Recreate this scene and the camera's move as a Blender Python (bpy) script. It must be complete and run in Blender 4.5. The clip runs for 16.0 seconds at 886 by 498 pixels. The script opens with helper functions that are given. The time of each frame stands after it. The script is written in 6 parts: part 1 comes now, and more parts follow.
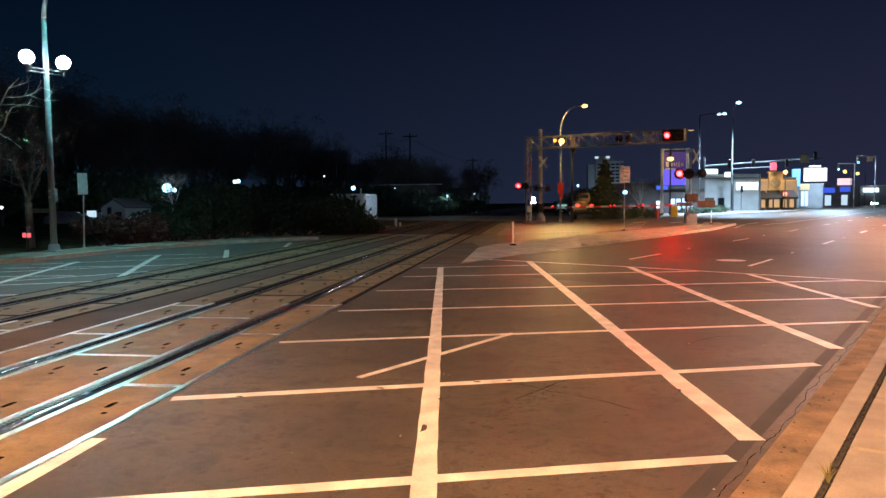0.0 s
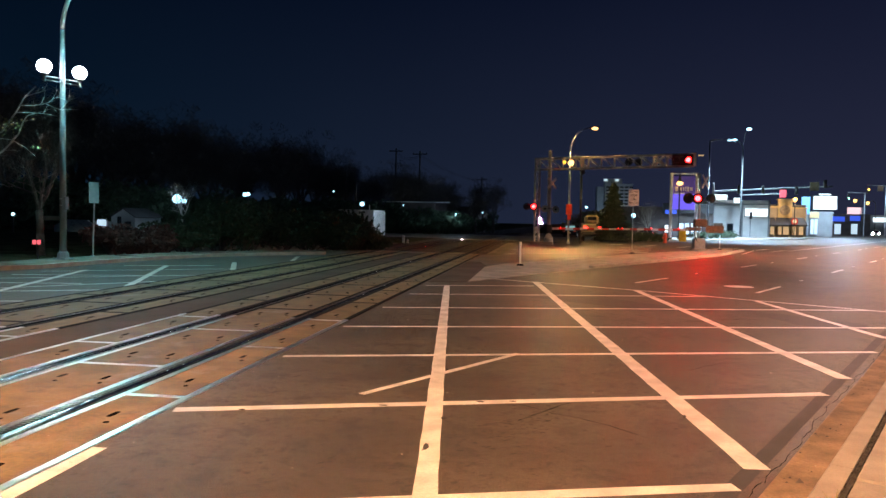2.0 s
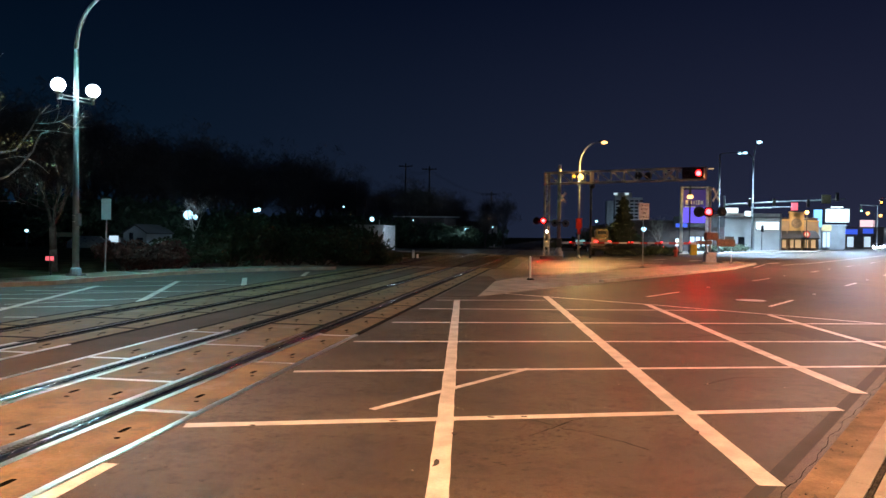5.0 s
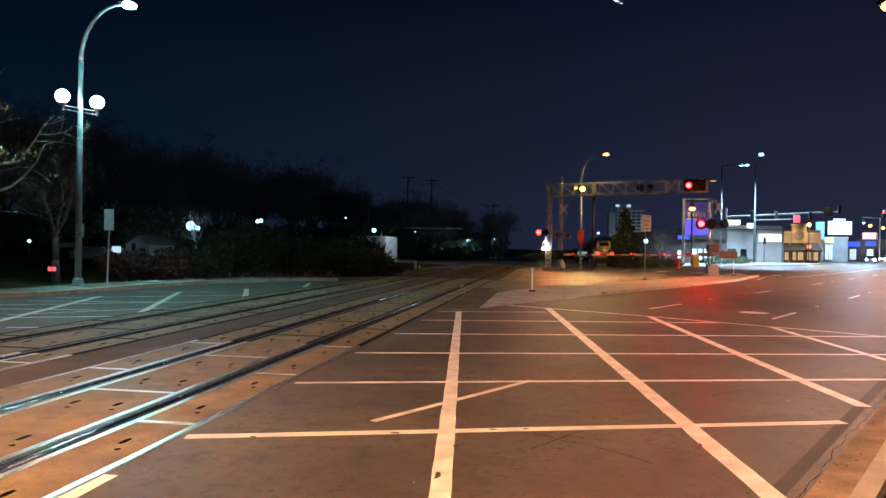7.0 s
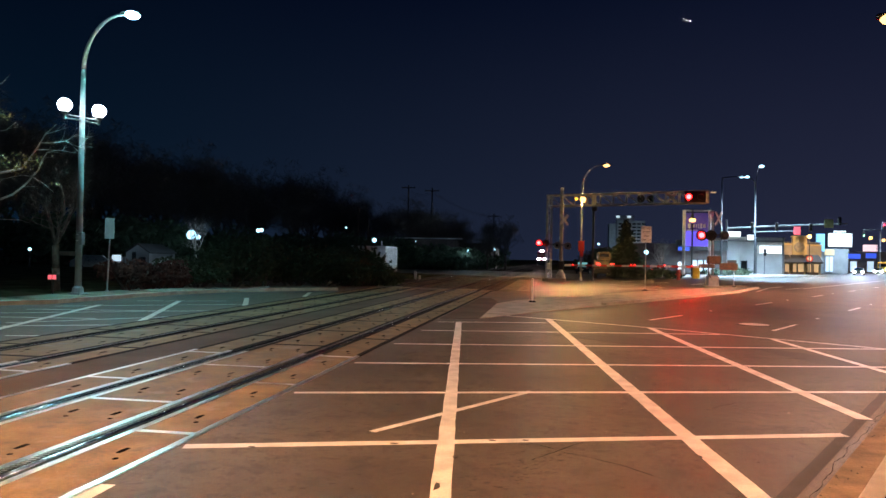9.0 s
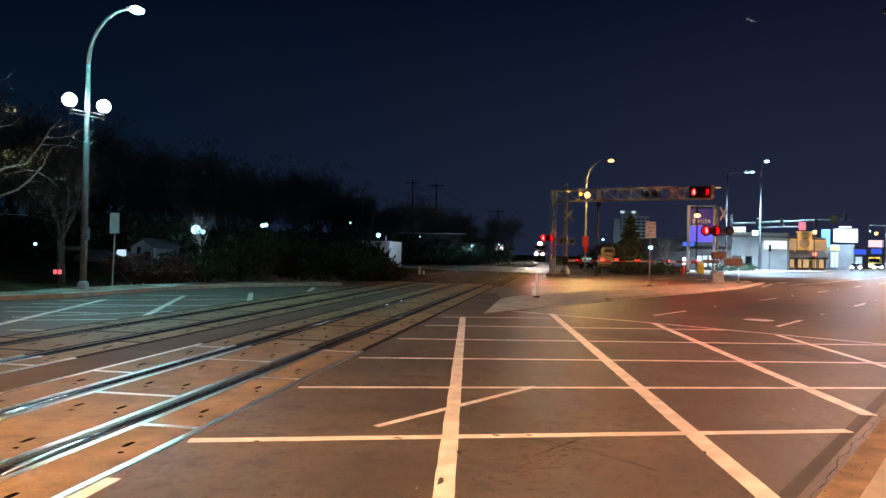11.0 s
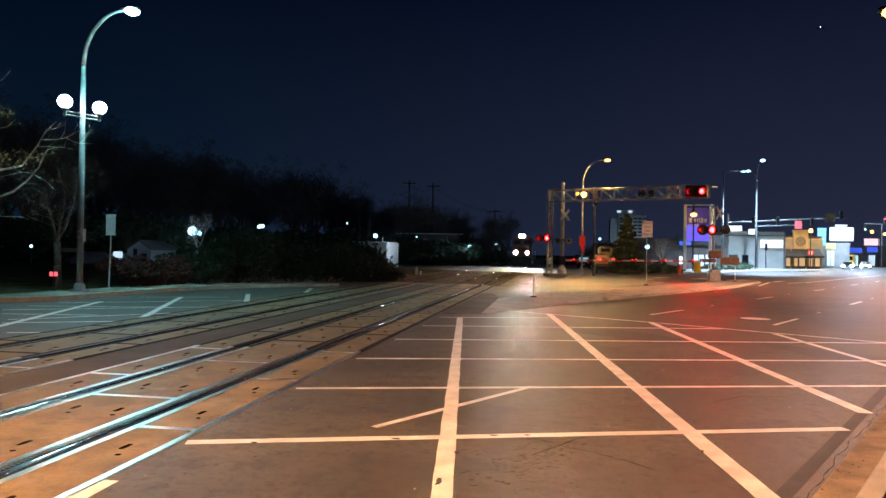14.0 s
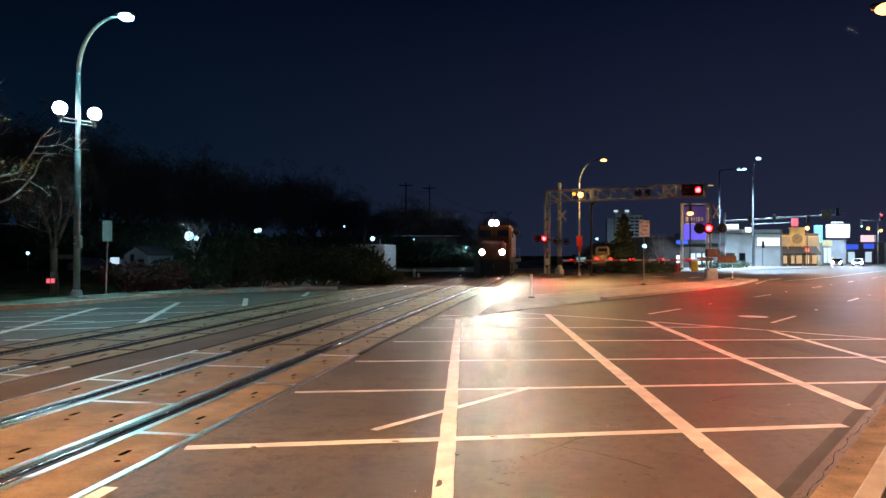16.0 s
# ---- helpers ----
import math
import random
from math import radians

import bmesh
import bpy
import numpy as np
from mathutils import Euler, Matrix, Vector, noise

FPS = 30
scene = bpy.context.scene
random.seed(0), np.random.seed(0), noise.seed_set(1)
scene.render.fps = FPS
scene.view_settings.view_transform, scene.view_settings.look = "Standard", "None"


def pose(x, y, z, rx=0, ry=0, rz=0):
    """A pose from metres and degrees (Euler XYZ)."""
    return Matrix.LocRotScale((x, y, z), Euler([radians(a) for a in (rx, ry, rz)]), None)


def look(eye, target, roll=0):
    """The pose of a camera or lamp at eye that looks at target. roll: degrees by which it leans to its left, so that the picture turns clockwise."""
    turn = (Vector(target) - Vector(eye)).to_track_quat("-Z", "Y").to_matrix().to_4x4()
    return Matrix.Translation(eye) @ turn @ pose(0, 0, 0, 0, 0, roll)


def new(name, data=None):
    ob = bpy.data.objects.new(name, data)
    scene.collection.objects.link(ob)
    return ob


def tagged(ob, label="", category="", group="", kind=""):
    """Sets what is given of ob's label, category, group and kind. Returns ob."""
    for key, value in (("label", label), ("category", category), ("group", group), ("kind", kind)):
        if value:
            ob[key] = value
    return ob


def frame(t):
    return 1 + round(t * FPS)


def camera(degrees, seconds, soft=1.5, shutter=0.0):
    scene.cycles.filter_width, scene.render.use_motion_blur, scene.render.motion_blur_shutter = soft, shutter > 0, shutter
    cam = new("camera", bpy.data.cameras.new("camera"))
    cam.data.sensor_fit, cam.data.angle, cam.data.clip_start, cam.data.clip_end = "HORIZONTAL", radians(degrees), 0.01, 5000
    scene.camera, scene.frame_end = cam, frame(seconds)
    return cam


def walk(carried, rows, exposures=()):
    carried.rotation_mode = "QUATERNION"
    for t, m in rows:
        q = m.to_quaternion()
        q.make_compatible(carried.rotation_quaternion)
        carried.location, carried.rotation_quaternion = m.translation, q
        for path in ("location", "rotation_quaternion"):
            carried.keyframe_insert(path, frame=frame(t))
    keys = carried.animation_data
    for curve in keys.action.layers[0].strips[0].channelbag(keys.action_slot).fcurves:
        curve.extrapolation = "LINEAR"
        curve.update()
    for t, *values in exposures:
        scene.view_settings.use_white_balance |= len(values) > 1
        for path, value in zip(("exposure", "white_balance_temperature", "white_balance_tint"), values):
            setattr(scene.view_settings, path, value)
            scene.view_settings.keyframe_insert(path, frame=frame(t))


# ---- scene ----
cam = camera(64.4, 16.0)
PATH = [
    (0.0, pose(0, 0, 1.85, 86.316, 0.568, 7.428)),
    (0.5, pose(0, 0, 1.85, 86.840, 0.227, 7.466)),
    (1.0, pose(0, 0, 1.85, 87.192, -0.273, 7.537)),
    (1.5, pose(0, 0, 1.85, 87.554, -0.713, 7.770)),
    (2.0, pose(0, 0, 1.85, 87.789, -0.973, 8.082)),
    (2.5, pose(0, 0, 1.85, 88.007, -0.999, 8.223)),
    (3.0, pose(0, 0, 1.85, 88.332, -0.923, 8.285)),
    (3.5, pose(0, 0, 1.85, 88.516, -0.858, 8.443)),
    (4.0, pose(0, 0, 1.85, 88.695, -0.842, 8.675)),
    (6.5, pose(0, 0, 1.85, 89.562, -0.707, 8.978)),
    (7.0, pose(0, 0, 1.85, 89.898, -0.852, 9.037)),
    (7.5, pose(0, 0, 1.85, 90.183, -0.910, 9.047)),
    (8.0, pose(0, 0, 1.85, 90.507, -0.957, 9.057)),
    (8.5, pose(0, 0, 1.85, 90.674, -1.002, 9.060)),
    (9.0, pose(0, 0, 1.85, 90.724, -1.129, 9.059)),
    (11.5, pose(0, 0, 1.85, 90.267, -1.211, 9.450)),
    (12.0, pose(0, 0, 1.85, 90.262, -1.231, 9.485)),
    (12.5, pose(0, 0, 1.85, 90.297, -1.214, 9.507)),
    (13.0, pose(0, 0, 1.85, 90.416, -1.150, 9.417)),
    (13.5, pose(0, 0, 1.85, 90.448, -1.064, 9.295)),
    (14.0, pose(0, 0, 1.85, 90.350, -0.925, 9.145)),
    (14.5, pose(0, 0, 1.85, 90.262, -0.713, 9.063)),
    (15.0, pose(0, 0, 1.85, 90.240, -0.469, 9.010)),
    (15.5, pose(0, 0, 1.85, 90.343, -0.276, 8.946)),
    (16.0, pose(0, 0, 1.85, 90.504, -0.203, 8.938)),
]
walk(cam, PATH, [(0.0, 0.2), (8.0, 0.2), (12.0, 0.28), (14.5, 0.24), (16.0, 0.16)])

# ---- world and light ----
world = bpy.data.worlds.new("night_sky")
scene.world = world
world.use_nodes = True
wn, wl = world.node_tree.nodes, world.node_tree.links
w_geo = wn.new("ShaderNodeTexCoord")
w_sep = wn.new("ShaderNodeSeparateXYZ")
w_ramp = wn.new("ShaderNodeValToRGB")
w_noise = wn.new("ShaderNodeTexNoise")
w_noise.inputs["Scale"].default_value = 2.0
w_add = wn.new("ShaderNodeMath")
w_add.operation = "MULTIPLY_ADD"
w_add.inputs[1].default_value = 0.08
wl.new(w_geo.outputs["Generated"], w_sep.inputs[0])
wl.new(w_geo.outputs["Generated"], w_noise.inputs["Vector"])
wl.new(w_noise.outputs["Fac"], w_add.inputs[0])
wl.new(w_sep.outputs["Z"], w_add.inputs[2])
wl.new(w_add.outputs[0], w_ramp.inputs[0])
w_ramp.color_ramp.elements[0].position, w_ramp.color_ramp.elements[0].color = 0.03, (0.0057, 0.0084, 0.0158, 1)
w_ramp.color_ramp.elements[1].position, w_ramp.color_ramp.elements[1].color = 0.42, (0.0007, 0.0017, 0.0056, 1)
w_side = wn.new("ShaderNodeMapRange")
w_side.inputs[1].default_value, w_side.inputs[2].default_value = -0.6, 0.7
wl.new(w_sep.outputs["X"], w_side.inputs[0])
w_tint = wn.new("ShaderNodeMix")
w_tint.data_type = "RGBA"
w_tint.inputs[6].default_value, w_tint.inputs[7].default_value = (0.44, 1.15, 1.35, 1), (3.9, 2.8, 3.2, 1)
wl.new(w_side.outputs[0], w_tint.inputs[0])
w_mul = wn.new("ShaderNodeMix")
w_mul.data_type, w_mul.blend_type = "RGBA", "MULTIPLY"
w_mul.inputs[0].default_value = 1.0
wl.new(w_ramp.outputs["Color"], w_mul.inputs[6])
wl.new(w_tint.outputs[2], w_mul.inputs[7])
wl.new(w_mul.outputs[2], wn["Background"].inputs["Color"])
wn["Background"].inputs["Strength"].default_value = 1.0

TURN = radians(29.6)          # the road runs 29.6 degrees off the tracks
EU, EN = (math.sin(TURN), math.cos(TURN)), (math.cos(TURN), -math.sin(TURN))


def rd(u, n):
    """Road coordinates: u along the road, n to its near kerb's side."""
    return (u * EU[0] + n * EN[0], u * EU[1] + n * EN[1])


SODIUM, COOL, CYAN, WARM = (1.0, 0.49, 0.295), (0.50, 0.74, 1.0), (0.20, 0.84, 1.0), (1.0, 0.60, 0.20)


def lamp(name, at, watts, colour, radius=0.2, cone=0, aim=None):
    d = bpy.data.lights.new(name, "SPOT" if cone else "POINT")
    d.energy, d.color, d.shadow_soft_size = watts, colour, radius
    if cone:
        d.spot_size, d.spot_blend = radians(cone), 0.6
    ob = new(name, d)
    ob.matrix_world = look(at, aim or (at[0], at[1] + 0.01, at[2] - 5))
    return ob


# Unseen lamp assumed behind the viewpoint, set to light the orange foreground.
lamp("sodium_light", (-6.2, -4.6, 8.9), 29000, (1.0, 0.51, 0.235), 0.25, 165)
lamp("sodium_light", (7.75, 18.35, 7.55), 4400, SODIUM, 0.25, 165)
# Two added lamps without posts, out of view, to brighten the far road.
lamp("sodium_light", (*rd(48, -1.2), 8.8), 26000, SODIUM, 0.25, 165)
lamp("sodium_light", (*rd(76, -1.2), 8.8), 52000, SODIUM, 0.25, 165)
lamp("cool_light", (-16.5, 25.2, 10.9), 3500, CYAN, 0.3, 130, (-12.0, 23.0, 0.0))
lamp("gantry_light", (2.28, 61.3, 6.9), 3900, WARM, 0.25, 100, (-3.0, 40.0, 0.0))
lamp("sodium_light", (4.5, 65.3, 10.4), 6500, WARM, 0.3, 165)
lamp("sodium_light", (17.75, 94.6, 7.2), 60, WARM, 0.3)
lamp("cool_light", (33.2, 120.5, 18.0), 60000, COOL, 0.4, 124)
lamp("cool_light", (27.6, 99.0, 13.3), 60000, COOL, 0.4, 126)
# Added lamp without a fixture, brightening the shop fronts and far road.
lamp("cool_light", (60.0, 151.0, 12.0), 22000, COOL, 0.4)

# ---- materials ----


def mat(name, col, rough=0.7, metal=0.0, var=0.25, scale=6.0, bump=0.15, col2=None, fine=60.0, spec=0.5, rnd=0.0, rvar=0.1, blotch=(0.35, 0.7)):
    m = bpy.data.materials.new(name)
    m.use_nodes = True
    n, l = m.node_tree.nodes, m.node_tree.links
    b = n["Principled BSDF"]
    b.inputs["Metallic"].default_value = metal
    b.inputs["Specular IOR Level"].default_value = spec
    tc = n.new("ShaderNodeTexCoord")
    big, small = n.new("ShaderNodeTexNoise"), n.new("ShaderNodeTexNoise")
    big.inputs["Scale"].default_value, small.inputs["Scale"].default_value = scale, fine
    big.inputs["Detail"].default_value, small.inputs["Detail"].default_value = 6, 4
    geo = n.new("ShaderNodeNewGeometry")
    l.new(geo.outputs["Position"], big.inputs["Vector"])
    l.new(geo.outputs["Position"], small.inputs["Vector"])
    dark = tuple(c * (1 - var) for c in col)
    c2 = col2 or tuple(min(1, c * (1 + var)) for c in col)
    ramp = n.new("ShaderNodeValToRGB")
    ramp.color_ramp.elements[0].position, ramp.color_ramp.elements[0].color = blotch[0], (*dark, 1)
    ramp.color_ramp.elements[1].position, ramp.color_ramp.elements[1].color = blotch[1], (*c2, 1)
    l.new(big.outputs["Fac"], ramp.inputs[0])
    mix = n.new("ShaderNodeMix")
    mix.data_type, mix.blend_type = "RGBA", "MULTIPLY"
    mix.inputs[0].default_value = 1.0
    mr = n.new("ShaderNodeMapRange")
    mr.inputs[3].default_value, mr.inputs[4].default_value = 1 - var, 1 + var
    l.new(small.outputs["Fac"], mr.inputs[0])
    l.new(ramp.outputs["Color"], mix.inputs[6])
    out = mr.outputs[0]
    if rnd:
        oi = n.new("ShaderNodeObjectInfo")
        mr2 = n.new("ShaderNodeMapRange")
        mr2.inputs[3].default_value, mr2.inputs[4].default_value = 1 - rnd, 1 + rnd
        l.new(oi.outputs["Random"], mr2.inputs[0])
        mm = n.new("ShaderNodeMath")
        mm.operation = "MULTIPLY"
        l.new(mr2.outputs[0], mm.inputs[0])
        l.new(out, mm.inputs[1])
        out = mm.outputs[0]
    l.new(out, mix.inputs[7])
    l.new(mix.outputs[2], b.inputs["Base Color"])
    rr = n.new("ShaderNodeMapRange")
    rr.inputs[3].default_value, rr.inputs[4].default_value = max(0.02, rough - rvar), min(1, rough + rvar)
    l.new(big.outputs["Fac"], rr.inputs[0])
    l.new(rr.outputs[0], b.inputs["Roughness"])
    if bump:
        bp = n.new("ShaderNodeBump")
        bp.inputs["Strength"].default_value, bp.inputs["Distance"].default_value = bump, 0.01
        l.new(small.outputs["Fac"], bp.inputs["Height"])
        l.new(bp.outputs[0], b.inputs["Normal"])
    return m


def worn(m, under, scale, level, soft=0.04):
    """Lets the surface below show through chips in a coat of paint."""
    n, l = m.node_tree.nodes, m.node_tree.links
    b = n["Principled BSDF"]
    src = b.inputs["Base Color"].links[0].from_socket
    geo, tex, ramp, mix = n.new("ShaderNodeNewGeometry"), n.new("ShaderNodeTexNoise"), n.new("ShaderNodeMapRange"), n.new("ShaderNodeMix")
    tex.inputs["Scale"].default_value, tex.inputs["Detail"].default_value, tex.inputs["Roughness"].default_value = scale, 8, 0.7
    l.new(geo.outputs["Position"], tex.inputs["Vector"])
    l.new(tex.outputs["Fac"], ramp.inputs[0])
    ramp.inputs[1].default_value, ramp.inputs[2].default_value = level - soft, level + soft
    mix.data_type = "RGBA"
    l.new(ramp.outputs[0], mix.inputs[0])
    l.new(src, mix.inputs[6])
    mix.inputs[7].default_value = (*under, 1)
    l.new(mix.outputs[2], b.inputs["Base Color"])
    return m


def glow(name, col, strength):
    m = bpy.data.materials.new(name)
    m.use_nodes = True
    b = m.node_tree.nodes["Principled BSDF"]
    b.inputs["Base Color"].default_value = (*[c * 0.5 for c in col], 1)
    b.inputs["Emission Color"].default_value = (*col, 1)
    b.inputs["Emission Strength"].default_value = strength
    return m


ASPHALT = mat("asphalt", (0.084, 0.068, 0.053), 0.54, var=0.42, scale=0.38, fine=70, bump=0.6, spec=0.2, rvar=0.07)
# slow waves in the road's surface, which break up what it mirrors
w_tree = ASPHALT.node_tree
w_pos, w_wave, w_bump = w_tree.nodes.new("ShaderNodeNewGeometry"), w_tree.nodes.new("ShaderNodeTexNoise"), w_tree.nodes.new("ShaderNodeBump")
w_wave.inputs["Scale"].default_value, w_wave.inputs["Detail"].default_value = 0.9, 2
w_bump.inputs["Strength"].default_value, w_bump.inputs["Distance"].default_value = 0.2, 0.03
w_tree.links.new(w_pos.outputs["Position"], w_wave.inputs["Vector"])
w_tree.links.new(w_wave.outputs["Fac"], w_bump.inputs["Height"])
w_fine = w_tree.nodes["Principled BSDF"].inputs["Normal"].links[0].from_node
w_tree.links.new(w_bump.outputs["Normal"], w_fine.inputs["Normal"])
ASPHALT_OLD = mat("patched_asphalt", (0.082, 0.066, 0.052), 0.78, var=0.3, scale=0.7, fine=40, bump=0.4, spec=0.1)
PATCH = mat("darker_asphalt", (0.044, 0.039, 0.036), 0.6, var=0.3, scale=0.9, fine=60, bump=0.4, spec=0.3)
TAR = mat("tar_band", (0.042, 0.040, 0.042), 0.8, var=0.3, scale=2, fine=70, bump=0.3)
PAINT = mat("worn_white_paint", (0.66, 0.63, 0.58), 0.55, var=0.22, scale=3.0, fine=45, bump=0.2)
worn(PAINT, (0.12, 0.10, 0.085), 5.0, 0.69, 0.02)
worn(ASPHALT, (0.13, 0.11, 0.09), 60.0, 0.61, 0.03)
worn(ASPHALT, (0.030, 0.027, 0.026), 22.0, 0.62, 0.03)
worn(ASPHALT, (0.034, 0.030, 0.027), 2.2, 0.60, 0.09)
worn(ASPHALT, (0.038, 0.032, 0.028), 8.0, 0.585, 0.06)
worn(ASPHALT, (0.022, 0.020, 0.019), 34.0, 0.64, 0.02)
CONCRETE = mat("concrete", (0.33, 0.30, 0.26), 0.8, spec=0.15, var=0.2, scale=1.2, fine=50, bump=0.2)
worn(CONCRETE, (0.14, 0.12, 0.10), 1.6, 0.62, 0.12)
PANEL = mat("crossing_panel_concrete", (0.172, 0.127, 0.064), 0.68, spec=0.2, var=0.3, scale=1.6, fine=35, bump=0.2, rnd=0.12)
worn(PANEL, (0.24, 0.21, 0.165), 1.3, 0.64, 0.08)
worn(PANEL, (0.085, 0.07, 0.055), 2.4, 0.62, 0.1)
KERB = mat("kerb_concrete", (0.36, 0.32, 0.27), 0.8, var=0.2, scale=2.5, fine=60, bump=0.25)
GUTTER = mat("dirty_gutter", (0.24, 0.165, 0.10), 0.85, var=0.4, scale=2.5, fine=45, bump=0.4)
SOIL = mat("gravel_and_weeds", (0.042, 0.038, 0.033), 0.95, var=0.6, scale=18, fine=90, bump=0.6)
GRASS = mat("winter_grass", (0.055, 0.055, 0.03), 0.95, spec=0.0, var=0.45, scale=0.6, fine=25, bump=0.5)
VERGE = mat("pale_verge", (0.20, 0.19, 0.155), 0.9, spec=0.0, var=0.3, scale=0.8, fine=25, bump=0.4)
BALLAST = mat("ballast", (0.10, 0.092, 0.084), 0.95, var=0.6, scale=9, fine=22, bump=0.9, spec=0.0)
RAIL_TOP = mat("polished_rail", (0.60, 0.59, 0.58), 0.18, 1.0, var=0.05, scale=4, fine=30, bump=0.0, rvar=0.015)
RAIL_SIDE = mat("rusty_rail", (0.07, 0.045, 0.032), 0.75, 0.3, var=0.4, scale=8, fine=50)
STEEL_EDGE = mat("steel_edge", (0.62, 0.64, 0.64), 0.29, 1.0, var=0.06, scale=1.5, fine=40, bump=0.0, rvar=0.01)
RUBBER = mat("black_rubber", (0.008, 0.008, 0.009), 0.7, var=0.3, scale=8, fine=70, bump=0.1, spec=0.02, rvar=0.03)
RIBS = mat("shiny_worn_rubber", (0.03, 0.03, 0.032), 0.32, var=0.2, scale=8, fine=70, bump=0.05, spec=0.6, rvar=0.05)
# Dark colour standing for edge steel that mirrors no lamp.
DIM_EDGE = mat("steel_past_reflection", (0.012, 0.011, 0.010), 0.9, var=0.3, scale=5, bump=0.1, spec=0.1)
SLOT = mat("painted_recess_black", (0.004, 0.004, 0.004), 1.0, var=0.2, spec=0.0, bump=0)
WOOD = mat("weathered_wood", (0.08, 0.062, 0.05), 0.9, var=0.35, scale=3, fine=40, spec=0.0)
GALV = mat("galvanised_steel", (0.42, 0.43, 0.44), 0.42, 0.75, var=0.15, scale=5, fine=50, bump=0.04)
POLE_PAINT = mat("grey_green_painted_steel", (0.16, 0.18, 0.19), 0.65, 0.0, var=0.15, scale=4, fine=40, bump=0.04)
# Pale base colour stands for the bright reflection of the polished lid.
LID = mat("iron_with_pale_sheen", (0.55, 0.55, 0.54), 0.4, 0.2, var=0.15, scale=6, fine=40, bump=0.1)
GANTRY_STEEL = mat("weathered_grey_galvanised_steel", (0.44, 0.44, 0.45), 0.6, 0.1, var=0.25, scale=3, fine=40, bump=0.05)
DARK_STEEL = mat("dark_steel", (0.035, 0.035, 0.037), 0.5, 0.4, var=0.2, scale=6)
BLACK = mat("black_painted_metal", (0.012, 0.012, 0.013), 0.45, 0.1, var=0.2)
WHITE_METAL = mat("white_painted_metal", (0.72, 0.71, 0.68), 0.45, var=0.12, scale=2.5)
RED_METAL = mat("red_reflective_sheeting", (0.62, 0.05, 0.03), 0.4, var=0.1)
SIGN_BACK = mat("sign_aluminium", (0.45, 0.44, 0.43), 0.5, 0.5, var=0.12, scale=4)
BROWN_BOX = mat("rusty_housing", (0.16, 0.09, 0.06), 0.6, 0.2, var=0.3, scale=6)
YELLOW = mat("yellow_paint", (0.75, 0.55, 0.05), 0.5, var=0.15)
# Bark lightened to stand for lamplight falling on the twigs.
LAMPLIT_BARK = mat("lamplit_twig_bark", (0.44, 0.42, 0.38), 0.85, var=0.3, scale=6, fine=35, bump=0.3)
BARK = mat("bark", (0.10, 0.085, 0.07), 0.9, var=0.35, scale=5, fine=35, bump=0.5)
LEAF = mat("evergreen_leaf", (0.030, 0.055, 0.022), 0.7, var=0.4, scale=4, fine=20, bump=0)
LEAF_DRY = mat("dry_leaf", (0.22, 0.20, 0.08), 0.7, var=0.3, scale=4, fine=20, bump=0)
LEAF_RED = mat("russet_leaf", (0.075, 0.028, 0.020), 0.8, var=0.4, scale=3, fine=20, bump=0)
PINE = mat("spruce_needles", (0.012, 0.022, 0.014), 0.8, var=0.4, scale=3, fine=20, bump=0)
WALL_WHITE = mat("white_render", (0.70, 0.70, 0.68), 0.8, var=0.1, scale=0.5, fine=12, bump=0.1)
WALL_CREAM = mat("yellow_render", (0.62, 0.45, 0.21), 0.8, var=0.15, scale=0.5, fine=12, bump=0.1)
WALL_DARK = mat("dark_brick", (0.10, 0.08, 0.075), 0.85, var=0.25, scale=1.0, fine=20)
WALL_GREY = mat("grey_cladding", (0.26, 0.27, 0.28), 0.7, var=0.15, scale=0.6, fine=12)
ROOF = mat("dark_roof", (0.05, 0.05, 0.052), 0.85, var=0.25, scale=0.6)
GLASS = mat("dark_window_glass", (0.02, 0.025, 0.03), 0.08, 0.0, var=0.1, bump=0, spec=0.8)
AWNING = mat("dark_awning_cloth", (0.05, 0.05, 0.055), 0.85, var=0.2)
CAR_DARK = mat("dark_car_paint", (0.03, 0.032, 0.036), 0.25, 0.3, var=0.1, bump=0)
CAR_GREY = mat("grey_car_paint", (0.20, 0.21, 0.22), 0.3, 0.4, var=0.1, bump=0)
BUS_YELLOW = mat("yellow_bus_paint", (0.70, 0.42, 0.03), 0.35, var=0.1, bump=0)
TYRE = mat("tyre", (0.015, 0.015, 0.015), 0.85, var=0.2)
LOCO = mat("locomotive_paint", (0.16, 0.06, 0.025), 0.4, 0.1, var=0.2, scale=2)
LOCO_DARK = mat("locomotive_black", (0.02, 0.02, 0.02), 0.5, 0.2, var=0.2, scale=2)
TAN_WALL = mat("tan_render", (0.42, 0.34, 0.25), 0.8, var=0.15, scale=0.6, fine=12, bump=0.1)
TAN = mat("tan_machine_paint", (0.27, 0.21, 0.14), 0.55, var=0.25, scale=3)
PURPLE = glow("dim_lit_violet_face", (0.15, 0.10, 0.50), 0.16)
STONE_RED = mat("red_hydrant", (0.40, 0.05, 0.03), 0.5, var=0.15)

G_GLOBE = glow("lit_globe", (0.93, 0.97, 1.0), 75)
G_COOL = glow("lit_cool_lamp", (0.26, 0.86, 1.0), 450)
G_COOL_FAR = glow("lit_far_cool_lamp", (0.42, 0.78, 1.0), 3.0)
G_WARM = glow("lit_sodium_lamp", (1.0, 0.52, 0.15), 3.5)
G_RED = glow("lit_red_lens", (1.0, 0.00031, 0.00038), 1900)
G_TAIL = glow("lit_tail_lamp", (1.0, 0.035, 0.03), 5)
G_HEAD = glow("lit_locomotive_lamp", (1.0, 0.93, 0.82), 6800)
